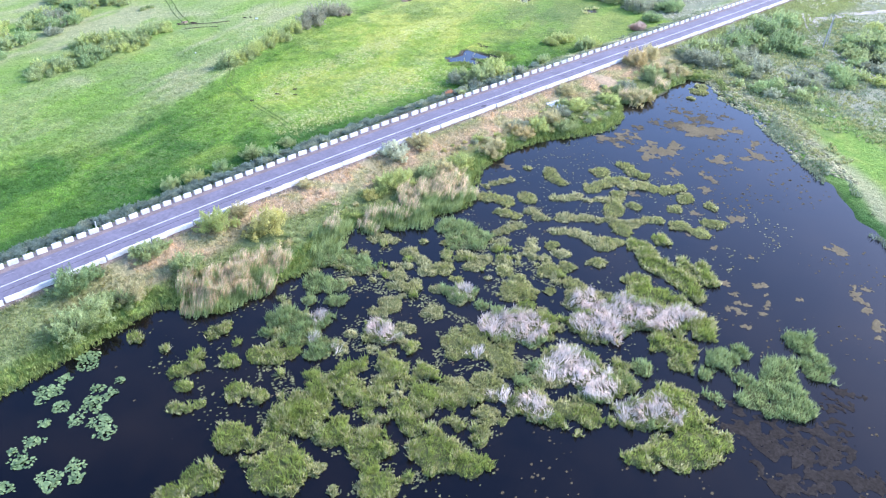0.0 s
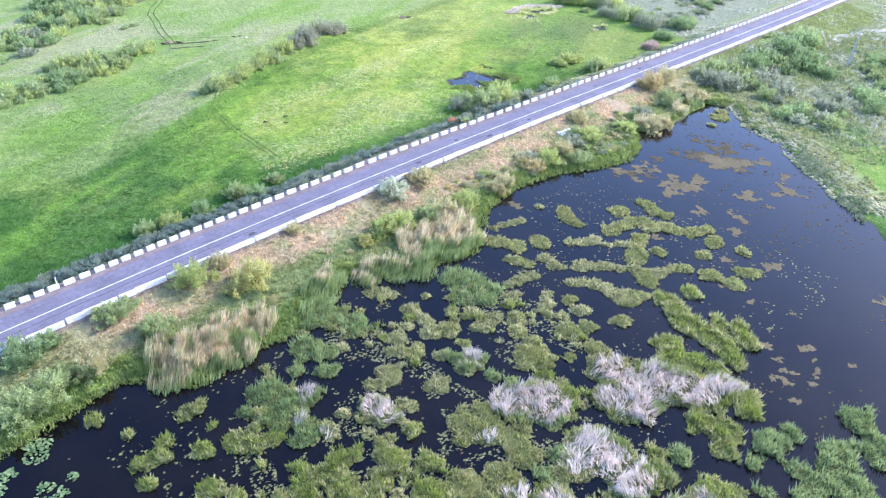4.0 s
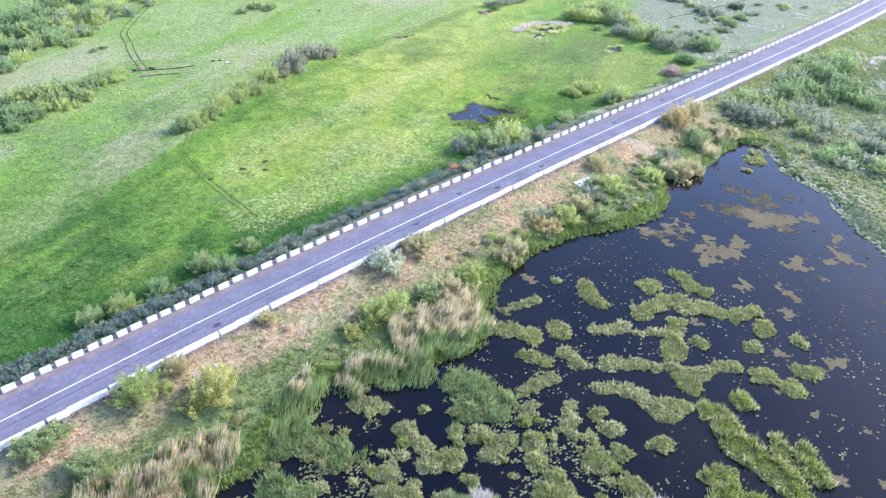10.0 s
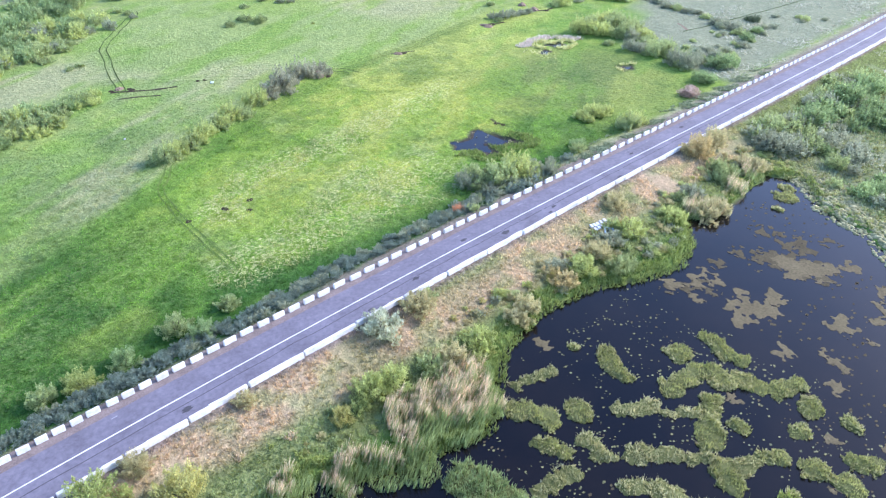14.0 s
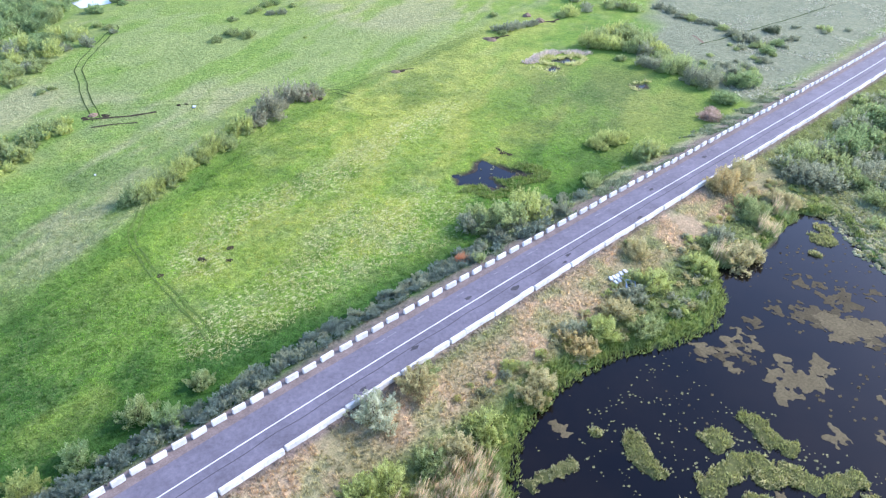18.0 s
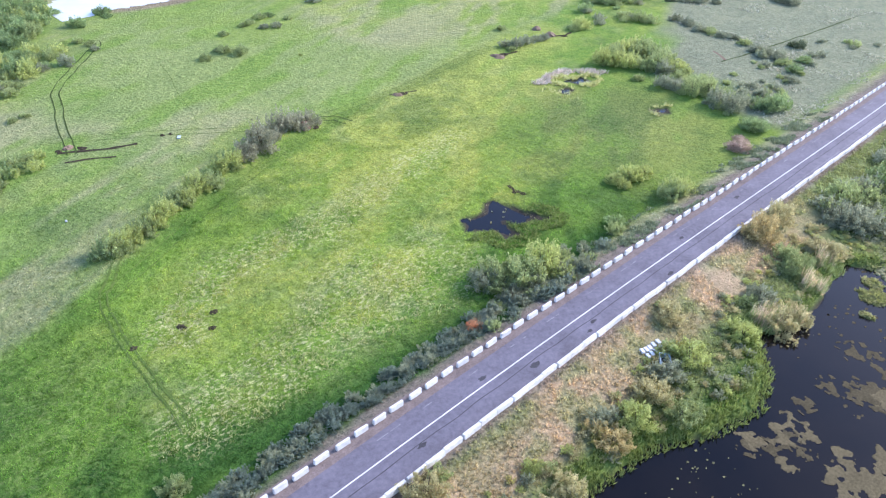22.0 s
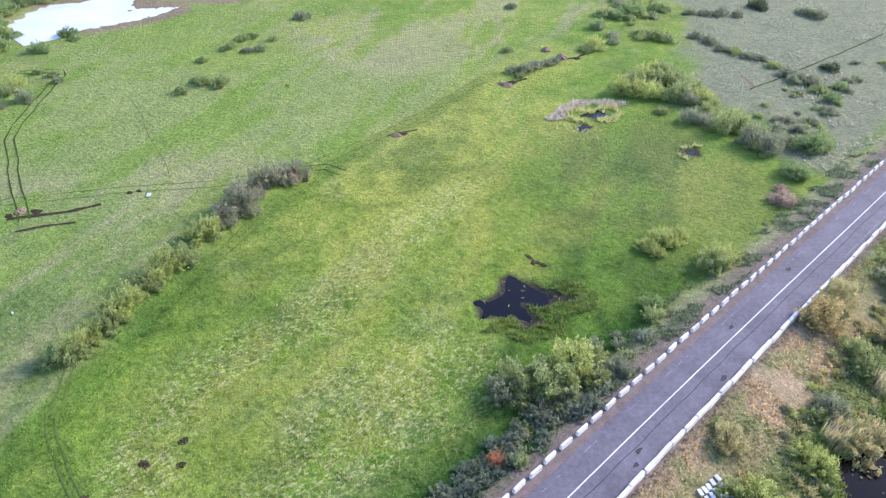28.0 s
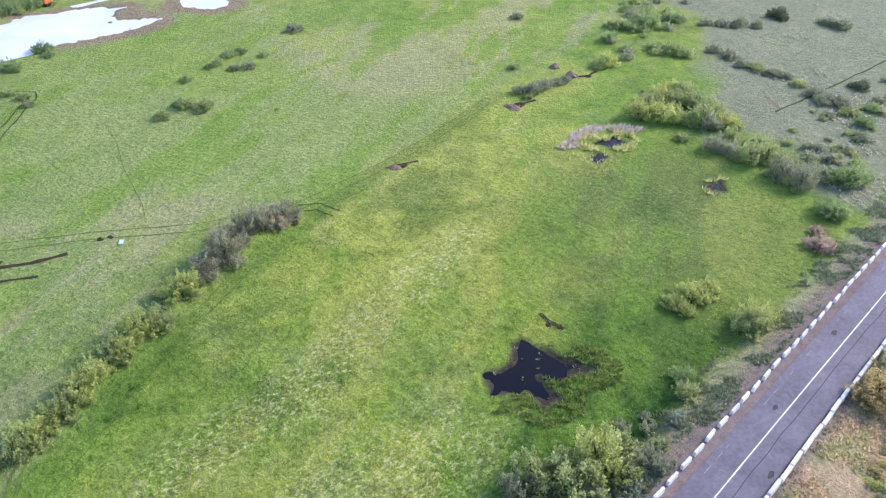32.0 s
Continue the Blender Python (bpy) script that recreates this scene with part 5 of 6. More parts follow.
for x, y, r in [(148.8, -39.1, 2.6), (154.1, -41.2, 2.4), (151.8, -45.3, 2.2), (156.5, -38.5, 2.6), (146.9, -34.7, 2.0), (161.2, -42.8, 2.2), (156.1, -34.2, 2.2), (147.2, -44.6, 1.6), (129.8, -33.6, 1.6), (132.9, -34.6, 1.5), (128.2, -31.9, 1.3), (132.2, -37.4, 1.2), (149.3, -48.2, 1.5), (140.4, -33.4, 1.4)]:
    scum_patch(x, y, r * 0.66, M_VEIL, "torn olive-brown algae veil on the lake", "algae mats", 1.9)
for x, y, r in [(99.2, -76.7, 0.64), (97.7, -79.3, 0.62), (96.4, -80.9, 0.61), (94.2, -81.8, 0.71), (93.8, -80.3, 0.66), (96.7, -82.2, 0.51), (103, -80.7, 0.85), (101.4, -82.6, 0.42), (99.5, -83.7, 0.72), (97.9, -84.4, 0.66), (96.5, -84.6, 0.5), (91.5, -84.4, 0.54), (104.3, -86.5, 0.67), (114.1, -91.3, 0.74), (114.8, -92.8, 0.64), (112.4, -92.3, 0.73), (111.2, -93.2, 0.73), (111, -94.4, 0.41), (109.3, -95.2, 0.71), (106.8, -97, 0.8), (105.8, -98, 0.89), (103.8, -98.6, 0.87), (122.9, -85.2, 1.37), (109.5, -76.1, 0.56)]:
    scum_patch(x, y, r, M_SCUM, "small brown algae fleck on the lake", "algae mats")

# ---- reeds on the shore ----
def reed_bed(rows, label, straw=0.45):
    root = new("reed_bed")
    cs = np.array(rows)
    o = np.array([cs[:, 0].mean(), cs[:, 1].mean(), 0.0])
    root.location = o
    for name, mat, dens, hh, w, lean, thr in (("green_reed", M_REED, 14, (0.8, 1.8), 0.045, 0.4, -0.2), ("straw_reed", M_STRAW, 9, (1.2, 2.3), 0.045, 0.42, straw)):
        px, py = [], []
        for x, y, r in rows:
            n = int(r * r * 3.1 * dens)
            a, d = rng.uniform(0, 6.2832, n), r * np.sqrt(rng.uniform(0, 1, n))
            px.append(x + np.cos(a) * d)
            py.append(y + np.sin(a) * d)
        px, py = np.concatenate(px), np.concatenate(py)
        k = 0.6 * value_noise(px, py, 3.5, 61) + 0.4 * value_noise(px * 2.2, py * 0.6, 1.6, 62) + 0.06 * (py - o[1]) > thr if thr > 0 else np.ones(len(px), bool)
        P = np.stack([px[k], py[k], np.maximum(ground_z(px[k], py[k]), -0.2)], 1) - o
        tagged(child(name, np_mesh(name, *blades(P, hh, w, lean, 3, 0.2, None, 0.25, 0.0, 1.3, -0.5)[:2], mat), root), kind="stuff")
    tagged(root, label, "reeds", "reed beds on the shore")


reed_bed([(60, -26, 3), (57, -29, 2.5), (63, -24.5, 2.5)], "green reed bed with few straw tips at the water's edge", 0.78)
reed_bed([(152, -22.5, 2.5), (155, -24, 2.2), (166, -23.5, 2), (174, -23, 2.5)], "straw and green reed bed at the water's edge")
reed_bed([(35, -28, 2.8), (37, -25, 3.5), (41, -26.5, 4), (45, -26, 4), (48.5, -26, 3.2), (39, -29, 3), (43.5, -29, 3.2)], "straw and green reed bed at the water's edge")
reed_bed([(70.1, -26.3, 2.4), (72.1, -29.6, 2.4), (75.2, -31.7, 2.4), (67.4, -27.4, 2.4)], "green reed bed with straw tips at the water's edge")
reed_bed([(80, -25, 3.5), (84, -26, 4), (88, -26, 4), (78, -28, 3), (83, -30, 3.2), (88, -30, 2.6), (91, -25, 2.4)], "straw and green reed bed at the water's edge")

# ---- stuff: grass, fringes ----
def stuff(name, mesh, label, category):
    return tagged(new(name, mesh), label, category, kind="stuff")


def scatter(n, x0, x1, y0, y1, keep):
    px, py = rng.uniform(x0, x1, n), rng.uniform(y0, y1, n)
    k = keep(px, py)
    return px[k], py[k]


px, py = scatter(130000, 0, 260, 2, 135, lambda x, y: (y - road_y(x) > 2.2) & (rng.uniform(0, 1, len(x)) < 0.02 + 0.98 * step(95, 35, y)) & (rng.uniform(0, 1, len(x)) < 0.03 + 0.97 * step(205, 135, x)) & (x < 250))
for poly in POOLS:
    k = signed(px, py, poly) > 0.5
    px, py = px[k], py[k]
P = np.stack([px, py, ground_z(px, py) - 0.03], 1)
light = (1.25 + 0.8 * step(0.35, 0.7, value_noise(px, py, 1.3, 74)))[:, None] * rng.uniform(0.85, 1.25, (len(px), 1))
V, F, T = blades(P, (0.14, 0.34), 0.055, 0.75, 6, 0.5, np.clip(land_tone(px, py) * light, 0, 0.5))
stuff("meadow_grass", np_mesh("meadow_grass", V, F, M_TUFT, T), "tufted green meadow grass", "grass")

px, py = scatter(60000, -5, 300, -30, -9, lambda x, y: (y - road_y(x) < -9.3) & (value_noise(x, y, 5, 73) > 0.2))
k = signed(px, py, LAKE) > 2
px, py = px[k], py[k]
P = np.stack([px, py, ground_z(px, py) - 0.03], 1)
V, F, T = blades(P, (0.2, 0.5), 0.08, 0.85, 2, 0.2, np.clip(land_tone(px, py) * rng.uniform(1.1, 1.9, (len(px), 1)), 0, 0.8))
stuff("verge_grass", np_mesh("verge_grass", V, F, M_TUFT, T), "dry tan and green grass of the road bank", "grass")

px, py = scatter(120000, -10, 190, -95, -15, lambda x, y: (np.abs(signed(x, y, LAKE) - 1.2) < 1.9 - 1.1 * step(140, 165, x)) & (y > -36))
P = np.stack([px, py, np.maximum(ground_z(px, py), -0.05)], 1)
V, F, T = blades(P, (0.4, 0.95), 0.07, 0.6, 4, 0.2)
stuff("shore_sedge", np_mesh("shore_sedge", V, F, M_FRINGE), "bright green sedge along the shore", "sedge")

# tussocks and grey reeds on the marshy eastern shore
px, py = scatter(9000, 125, 215, -120, -24, lambda x, y: (np.abs(signed(x, y, LAKE) - 3.5 - 2.5 * step(-36, -48, y)) < 4.2) & (x > 150) & (x + y > 85) & (y < -27) & (value_noise(x, y, 1.2, 97) > 0.3))
P = np.stack([px, py, np.maximum(ground_z(px, py), 0.02)], 1)
V, F, T = blades(P, (0.35, 0.8), 0.12, 0.95, 9, 0.3)
stuff("tussocks", np_mesh("tussocks", V, F, M_TUSSOCK), "yellow-green tussocks on the marshy shore", "grass")
px, py = scatter(60000, 100, 185, -130, -34, lambda x, y: (np.abs(signed(x, y, LAKE) - 1.2) < 2.6) & (value_noise(x, y, 5, 81) > 0.45) & (y < -50 + 5 * value_noise(x, y, 6, 82)))
P = np.stack([px, py, np.maximum(ground_z(px, py), -0.05)], 1)
V, F, T = blades(P, (0.5, 1.1), 0.06, 0.6, 3, 0.2)
stuff("shore_reeds", np_mesh("shore_reeds", V, F, M_GREYREED), "grey-green reeds fringing the far shore", "reeds")
# grey wormwood on stony ground
px, py = scatter(20000, 180, 340, -75, 75, lambda x, y: (value_noise(x, y, 8, 83) + 0.4 * value_noise(x, y, 3, 84) > 0.85) & (np.abs(y - road_y(x) + 4.3) > 7) & ((x - np.interp(y, [0, 12, 37, 50, 65, 80], [212, 224, 228, 244, 262, 300]) + 20 * (value_noise(x, y, 9, 12) - 0.5) > 4) | (y < -25)) & (signed(x, y, LAKE) > 9))
P = np.stack([px, py, ground_z(px, py) - 0.03], 1)
V, F, T = blades(P, (0.25, 0.7), 0.12, 0.9, 5, 0.35)
stuff("wormwood", np_mesh("wormwood", V, F, M_WORM), "pale grey wormwood tufts on stony ground", "grass")
px, py = scatter(9000, 122, 235, 0, 9, lambda x, y: (y - road_y(x) > 0.8) & (y - road_y(x) < 7) & (value_noise(x, y, 2.5, 133) + 0.4 * value_noise(x, y, 0.9, 134) > 0.82))
P = np.stack([px, py, ground_z(px, py) - 0.03], 1)
V, F, T = blades(P, (0.2, 0.6), 0.1, 0.9, 5, 0.3)
stuff("wormwood", np_mesh("wormwood", V, F, M_GREYREED), "grey-green herbs on the road slope", "grass")
# rough herbs between the scrub beyond the lake
for material, seed, label in ((M_GREYREED, 121, "grey-green rough herbs beyond the lake"), (M_TUSSOCK, 122, "yellow-green rough grass beyond the lake"), (M_TEAL, 123, "green rough herbs beyond the lake")):
    px, py = scatter(9000, 172, 275, -100, -24, lambda x, y: (value_noise(x, y, 4, seed) + 0.5 * value_noise(x, y, 1.3, seed + 5) > 0.8) & (signed(x, y, LAKE) > 6) & (y - road_y(x) < -13))
    P = np.stack([px, py, ground_z(px, py) - 0.03], 1)
    V, F, T = blades(P, (0.3, 0.8), 0.12, 0.8, 5, 0.35)
    stuff("rough_herbs", np_mesh("rough_herbs", V, F, material), label, "grass")
# bleached reeds round the small pools
px, py = scatter(9000, 190, 220, 24, 66, lambda x, y: np.minimum(np.abs(np.minimum(signed(x, y, POOL_A), signed(x, y, POOL_B)) - 1.8), np.abs(signed(x, y, POOL_C) - 0.6) * 2) < 0.4 + 2.6 * value_noise(x, y, 2.2, 86))
k = (value_noise(px, py, 2.5, 85) > 0.42) & ((px + py > 257) | (py < 34) & (px - py > 175) | (rng.uniform(0, 1, len(px)) < 0.12))
P = np.stack([px[k], py[k], ground_z(px[k], py[k])], 1)
V, F, T = blades(P, (0.5, 1.2), 0.09, 0.8, 3, 0.25)
stuff("dead_reeds", np_mesh("dead_reeds", V, F, M_HAY), "bleached dead reeds round the pools", "reeds")
px, py = scatter(5000, 196, 226, 46, 68, lambda x, y: seg_dist(x, y, [(200, 59), (206, 61.5), (212, 59.5), (218, 54)]) + 2.2 * value_noise(x, y, 1.6, 135) < 2.3)
P = np.stack([px, py, ground_z(px, py)], 1)
V, F, T = blades(P, (0.5, 1.1), 0.08, 0.8, 4, 0.25)
stuff("dead_reeds", np_mesh("dead_reeds", V, F, M_DEAD), "white bleached reeds behind the small pools", "reeds")
# green reeds at the pond
px, py = scatter(5000, 130, 160, 8, 34, lambda x, y: (signed(x, y, POND) > 0.2) & (signed(x, y, POND) < 3.5) & (y < 22))
P = np.stack([px, py, ground_z(px, py)], 1)
V, F, T = blades(P, (0.3, 0.75), 0.07, 0.7, 4, 0.2)
stuff("pond_reeds", np_mesh("pond_reeds", V, F, M_FRINGE), "bright green reeds at the meadow pond", "reeds")


# ---- tracks, heaps and small things ----
def rut(line, offset, width, material, label, name="wheel_rut"):
    p = resample(line)
    d = np.gradient(p, axis=0)
    d /= np.linalg.norm(d, axis=1)[:, None]
    nrm = np.stack([-d[:, 1], d[:, 0]], 1)
    c = p + nrm * (offset + (value_noise(p[:, 0], p[:, 1], 4, 91) - 0.5) * 0.5)[:, None]
    w = width * (0.6 + 0.8 * value_noise(p[:, 0], p[:, 1], 2, 92))[:, None] * 0.5
    a, b = c - nrm * w, c + nrm * w
    za, zb = ground_z(a[:, 0], a[:, 1]) + 0.06, ground_z(b[:, 0], b[:, 1]) + 0.06
    n = len(p)
    V = np.concatenate([np.column_stack([a, za]), np.column_stack([b, zb])])
    F = [(k, k + 1, n + k + 1, n + k) for k in range(n - 1)]
    tagged(new(name, np_mesh(name, V, F, material)), label, "track", kind="structure")


def ruts(line, gauge, width, material, label):
    rut(line, gauge / 2, width, material, label)
    rut(line, -gauge / 2, width, material, label)


ruts([(122, 160), (126, 157.5), (129.5, 154.5), (128, 151), (117.5, 139), (111, 131), (107.5, 125), (104, 114), (101, 104), (98.5, 93.5)], 1.7, 0.26, M_RUT, "dark wheel rut pressed into the pale meadow")
ruts([(96, 103), (112, 94), (128, 84), (142, 77), (162, 78), (184, 81), (204, 85)], 2.2, 0.16, M_TRAIL, "faint wheel rut through the meadow")
ruts([(80, 44), (86, 46.5), (97, 53), (112, 61), (130, 69)], 2.0, 0.14, M_TRAIL, "faint wheel rut along the old dyke")
ruts([(91, 55), (87, 50), (84, 47), (82.6, 42), (81.8, 37), (81.3, 30), (81, 24), (80.5, 15)], 1.0, 0.34, M_TRAIL, "dark trail through the lush grass")
ruts([(144, 77), (148, 75), (149, 71)], 2.0, 0.35, M_RUT, "curved wheel rut by the soil heap")
rut([(134.5, 130), (132.4, 120), (129.5, 112), (127, 101), (124, 92)], 0, 0.1, M_TRAIL, "winding footpath in the pale meadow", "footpath")
rut([(119.5, 122), (119.8, 116), (121, 108.5), (124, 103)], 0, 0.1, M_TRAIL, "winding footpath in the pale meadow", "footpath")
rut([(250, 37), (284, 33), (330, 29)], 0, 0.5, M_RUT, "dark ditch across the moor", "ditch")
rut([(96.5, 96), (101, 93.5), (105, 91.5), (110, 90)], 0, 0.8, M_MUD, "dark dug trench in the pale meadow", "ditch")
rut([(96, 91), (100, 89.5), (104.5, 87.5)], 0, 0.5, M_MUD, "dark dug trench in the pale meadow", "ditch")
rut([(136.5, 75.5), (139, 75.8), (142.5, 74)], 0, 0.7, M_MUD, "dark dug trench by the old dyke", "ditch")
rut([(206, 77.5), (209.5, 78.5), (213, 78)], 0, 0.8, M_MUD, "dark dug trench in the meadow", "ditch")
rut([(231, 79.5), (234.5, 78), (238, 78.5)], 0, 0.8, M_MUD, "dark dug trench in the meadow", "ditch")
rut([(166, 77.5), (169, 77), (173, 75.5)], 0, 0.6, M_MUD, "dark dug trench in the meadow", "ditch")
rut([(154.4, 29.7), (153.9, 28.3), (154, 26.6), (154.2, 25.2)], 0, 0.7, M_MUD, "dark narrow ditch by the pond", "ditch")
rut([(257, 43), (255, 40), (252.5, 37)], 0, 0.9, M_SOIL, "bare reddish earth cut on the moor", "ditch")
rut([(300, -38), (276, -28), (262, -24), (252, -26)], 0, 3.0, M_SANDY, "pale dirt road beyond the lake", "dirt_road")
ruts([(262, -19), (250, -26), (240, -33), (230, -44), (215, -60)], 2.0, 0.6, M_SANDY, "pale wheel rut beyond the lake")


def dug_mound(x, y, r, h, material, label):
    """A lumpy heap or sunken patch of earth."""
    g = np.random.default_rng(int(x * 10 + y))
    n, rings = 14, 4
    V = [(0, 0, h)]
    for i in range(1, rings + 1):
        for j in range(n):
            a = j * 2 * math.pi / n
            k = r * i / rings * (1 + g.uniform(-0.18, 0.18))
            V.append((math.cos(a) * k, math.sin(a) * k * 0.75, max(h * (1 - (i / rings) ** 1.6), 0.0) + g.uniform(-0.08, 0.08) * (i < rings) - 0.12 * (i == rings)))
    F3 = [(0, 0, 1 + j, 1 + (j + 1) % n) for j in range(n)]
    F = [(1 + (i - 1) * n + j, 1 + i * n + j, 1 + i * n + (j + 1) % n, 1 + (i - 1) * n + (j + 1) % n) for i in range(1, rings) for j in range(n)]
    bm = bmesh.new()
    vs = [bm.verts.new(v) for v in V]
    for f in F:
        bm.faces.new([vs[k] for k in f])
    for f in F3:
        bm.faces.new([vs[k] for k in f[1:]])
    bmesh.ops.recalc_face_normals(bm, faces=bm.faces)
    me = bpy.data.meshes.new("dug_mound")
    bm.to_mesh(me)
    bm.free()
    me.materials.append(material)
    ob = new("dug_mound", me)
    ob.matrix_world = pose(x, y, float(ground_z(x, y)) + 0.05, 0, 0, random.uniform(0, 360))
    tagged(ob, label, "soil heap", "diggings in the meadow")


for x, y, r, h in [(139.5, 74.5, 2.2, 1.0), (167.5, 76.5, 1.5, 0.4), (206, 79, 2.2, 0.5), (232, 87, 1.8, 1.0), (231, 81, 2.2, 0.9), (99, 97, 1.4, 0.3)]:
    dug_mound(x, y, r, h, M_SOIL, "reddish heap of dug soil in the meadow")
for x, y, r in [(141.3, 73, 1.0), (136, 77.5, 1.2), (133, 77, 1.0), (169.5, 76, 1.1), (208.5, 79, 1.6), (233.5, 78, 1.3), (153.5, 27.3, 0.9), (154, 25.9, 0.7), (117, 90, 0.7), (115.5, 90.5, 0.8), (101, 95, 1.2), (97, 96.5, 1.0), (89, 33, 0.9), (92, 30, 0.7), (94, 33, 0.8), (82, 33, 0.7)]:
    dug_mound(x, y, r, 0.05, M_MUD, "dark wet hollow in the grass")


def bevelled_box(name, size, material, edge=0.03):
    bm = bmesh.new()
    bmesh.ops.create_cube(bm, size=1.0)
    for v in bm.verts:
        v.co = Vector((v.co.x * size[0], v.co.y * size[1], (v.co.z + 0.5) * size[2]))
    bmesh.ops.bevel(bm, geom=bm.edges[:], offset=edge, segments=2, affect='EDGES')
    me = bpy.data.meshes.new(name)
    bm.to_mesh(me)
    bm.free()
    me.materials.append(material)
    return me


SLAB = bevelled_box("slab", (0.85, 0.5, 0.26), M_SLAB)
for x, y, a in [(131.5, -14.4, 62), (132.2, -14.6, 70), (132.9, -14.7, 58), (133.8, -14.7, 66), (134.8, -14.8, 72), (131.4, -15.4, 65), (132.2, -15.5, 60), (133.1, -15.6, 74), (134.2, -15.6, 63)]:
    ob = new("concrete_slab", SLAB)
    ob.matrix_world = pose(x, y, float(ground_z(x, y)), random.uniform(-4, 4), random.uniform(-4, 4), a)
    tagged(ob, "white concrete slab dumped on the grassy bank", "slab", "dumped slabs")
hulk = new("scrap_hull")
hulk.matrix_world = pose(132.5, -17.3, float(ground_z(132.5, -17.3)) + 0.02, 5, -4, 38)
child("floor_pan", bevelled_box("floor_pan", (2.1, 1.5, 0.14), M_BLUESHEET, 0.05), hulk)
for dx, dy, size in ((0, 0.72, (2.1, 0.1, 0.5)), (0, -0.72, (2.1, 0.1, 0.42)), (1.0, 0, (0.1, 1.36, 0.46))):
    child("side_panel", bevelled_box("side_panel", size, M_BLUESHEET, 0.03), hulk).location = (dx, dy, 0.05)
tagged(hulk, "pale blue scrap metal hull on the grassy bank", "scrap")
bm = bmesh.new()
rings = [[bm.verts.new(((0.34 + 0.14 * math.cos(b)) * math.cos(a), (0.34 + 0.14 * math.cos(b)) * math.sin(a), 0.12 + 0.12 * math.sin(b))) for b in (k * 0.7854 for k in range(8))] for a in (j * 0.3927 for j in range(16))]
for j in range(16):
    for k in range(8):
        bm.faces.new((rings[j][k], rings[(j + 1) % 16][k], rings[(j + 1) % 16][(k + 1) % 8], rings[j][(k + 1) % 8]))
me = bpy.data.meshes.new("tyre")
bm.to_mesh(me)
bm.free()
me.materials.append(M_RUBBER)
tyre = new("tyre", me)
tyre.matrix_world = pose(132.4, -17.4, float(ground_z(132.4, -17.4)) + 0.2, 5, -4, 0)
tagged(tyre, "black rubber tyre lying in the scrap hull", "tyre")

# an orange digger on the far bank of the pale pool
digger = new("digger")
digger.matrix_world = pose(156, 212, float(ground_z(156, 212)), 0, 0, 30)
for name, at, size, m in (("track", (0, 1.0, 0), (3.2, 0.5, 0.8), M_RUBBER), ("track", (0, -1.0, 0), (3.2, 0.5, 0.8), M_RUBBER), ("body", (-0.3, 0, 0.8), (3.0, 2.2, 1.2), M_ORANGE), ("cab", (0.5, 0.6, 2.0), (1.3, 1.0, 1.1), M_ORANGE), ("boom", (2.6, -0.2, 1.6), (3.4, 0.4, 0.5), M_ORANGE)):
    piece = child(name, bevelled_box(name, size, m, 0.08), digger)
    piece.location = at
    if name == "cab":
        child("window", bevelled_box("window", (0.06, 0.8, 0.6), M_RUBBER, 0.02), piece, "dark cab window").location = (0.66, 0, 0.3)
    if name == "boom":
        child("bucket", bevelled_box("bucket", (0.7, 1.0, 0.8), M_RUBBER, 0.1), piece, "dark steel bucket").location = (1.9, 0, -0.7)
tagged(digger, "orange digger standing by the far pale pool", "digger")
# blue sheet added for the sky reflection of a puddle in the dug pit
sheet_ob = new("puddle_sheet", bevelled_box("puddle_sheet", (1.5, 0.7, 0.12), M_BLUESHEET, 0.03))
sheet_ob.matrix_world = pose(117.6, 87.4, float(ground_z(117.6, 87.4)) + 0.05, 4, 6, 55)
tagged(sheet_ob, "pale blue sheet standing in for a sky-reflecting puddle by a dug pit", "scrap")
for x, y in ((88, 70),):
    ob = new("pale_stone", bevelled_box("pale_stone", (0.5, 0.35, 0.3), M_SLAB, 0.1))
    ob.matrix_world = pose(x, y, float(ground_z(x, y)) - 0.03, 0, 0, random.uniform(0, 180))
    tagged(ob, "pale stone lying in the grass", "stone")


def rod(bm, a, b, r0, r1, sides=6):
    a, b = Vector(a), Vector(b)
    q = (b - a).to_track_quat('Z', 'Y')
    ra = [bm.verts.new(a + q @ Vector((math.cos(k * 6.2832 / sides) * r0, math.sin(k * 6.2832 / sides) * r0, 0))) for k in range(sides)]
    rb = [bm.verts.new(b + q @ Vector((math.cos(k * 6.2832 / sides) * r1, math.sin(k * 6.2832 / sides) * r1, 0))) for k in range(sides)]
    for k in range(sides):
        bm.faces.new((ra[k], ra[(k + 1) % sides], rb[(k + 1) % sides], rb[k]))
    bm.faces.new(rb)


for x, y in [(67.0, -18.9), (60.9, -17.6), (66.9, -14.4)]:
    ob = new("grass_tuft", np_mesh("grass_tuft", *blades(np.array([[0.0, 0.0, 0.0]] * 14) + rng.normal(size=(14, 3)) * np.array([0.25, 0.25, 0.0]), (0.4, 0.9), 0.05, 0.8, 5, 0.3)[:2], M_STRAW))
    ob.location = (x, y, float(ground_z(x, y)) - 0.02)
    tagged(ob, "pale bleached grass tuft on the road bank", "grass tuft", "bleached tufts on the bank")

post = new("marker_post")
post.location = (31.6, float(road_y(31.6)) + 0.05, 2.44)
bm = bmesh.new()
rod(bm, (0, 0, 0.5), (0, 0, 1.9), 0.09, 0.08)
part("shaft", bm, M_WHITE, post)
bm = bmesh.new()
rod(bm, (0, 0, 0), (0, 0, 0.5), 0.095, 0.095)
part("foot", bm, M_PATCH, post, "black-painted foot")
tagged(post, "white marker post with a black foot by the road", "post")

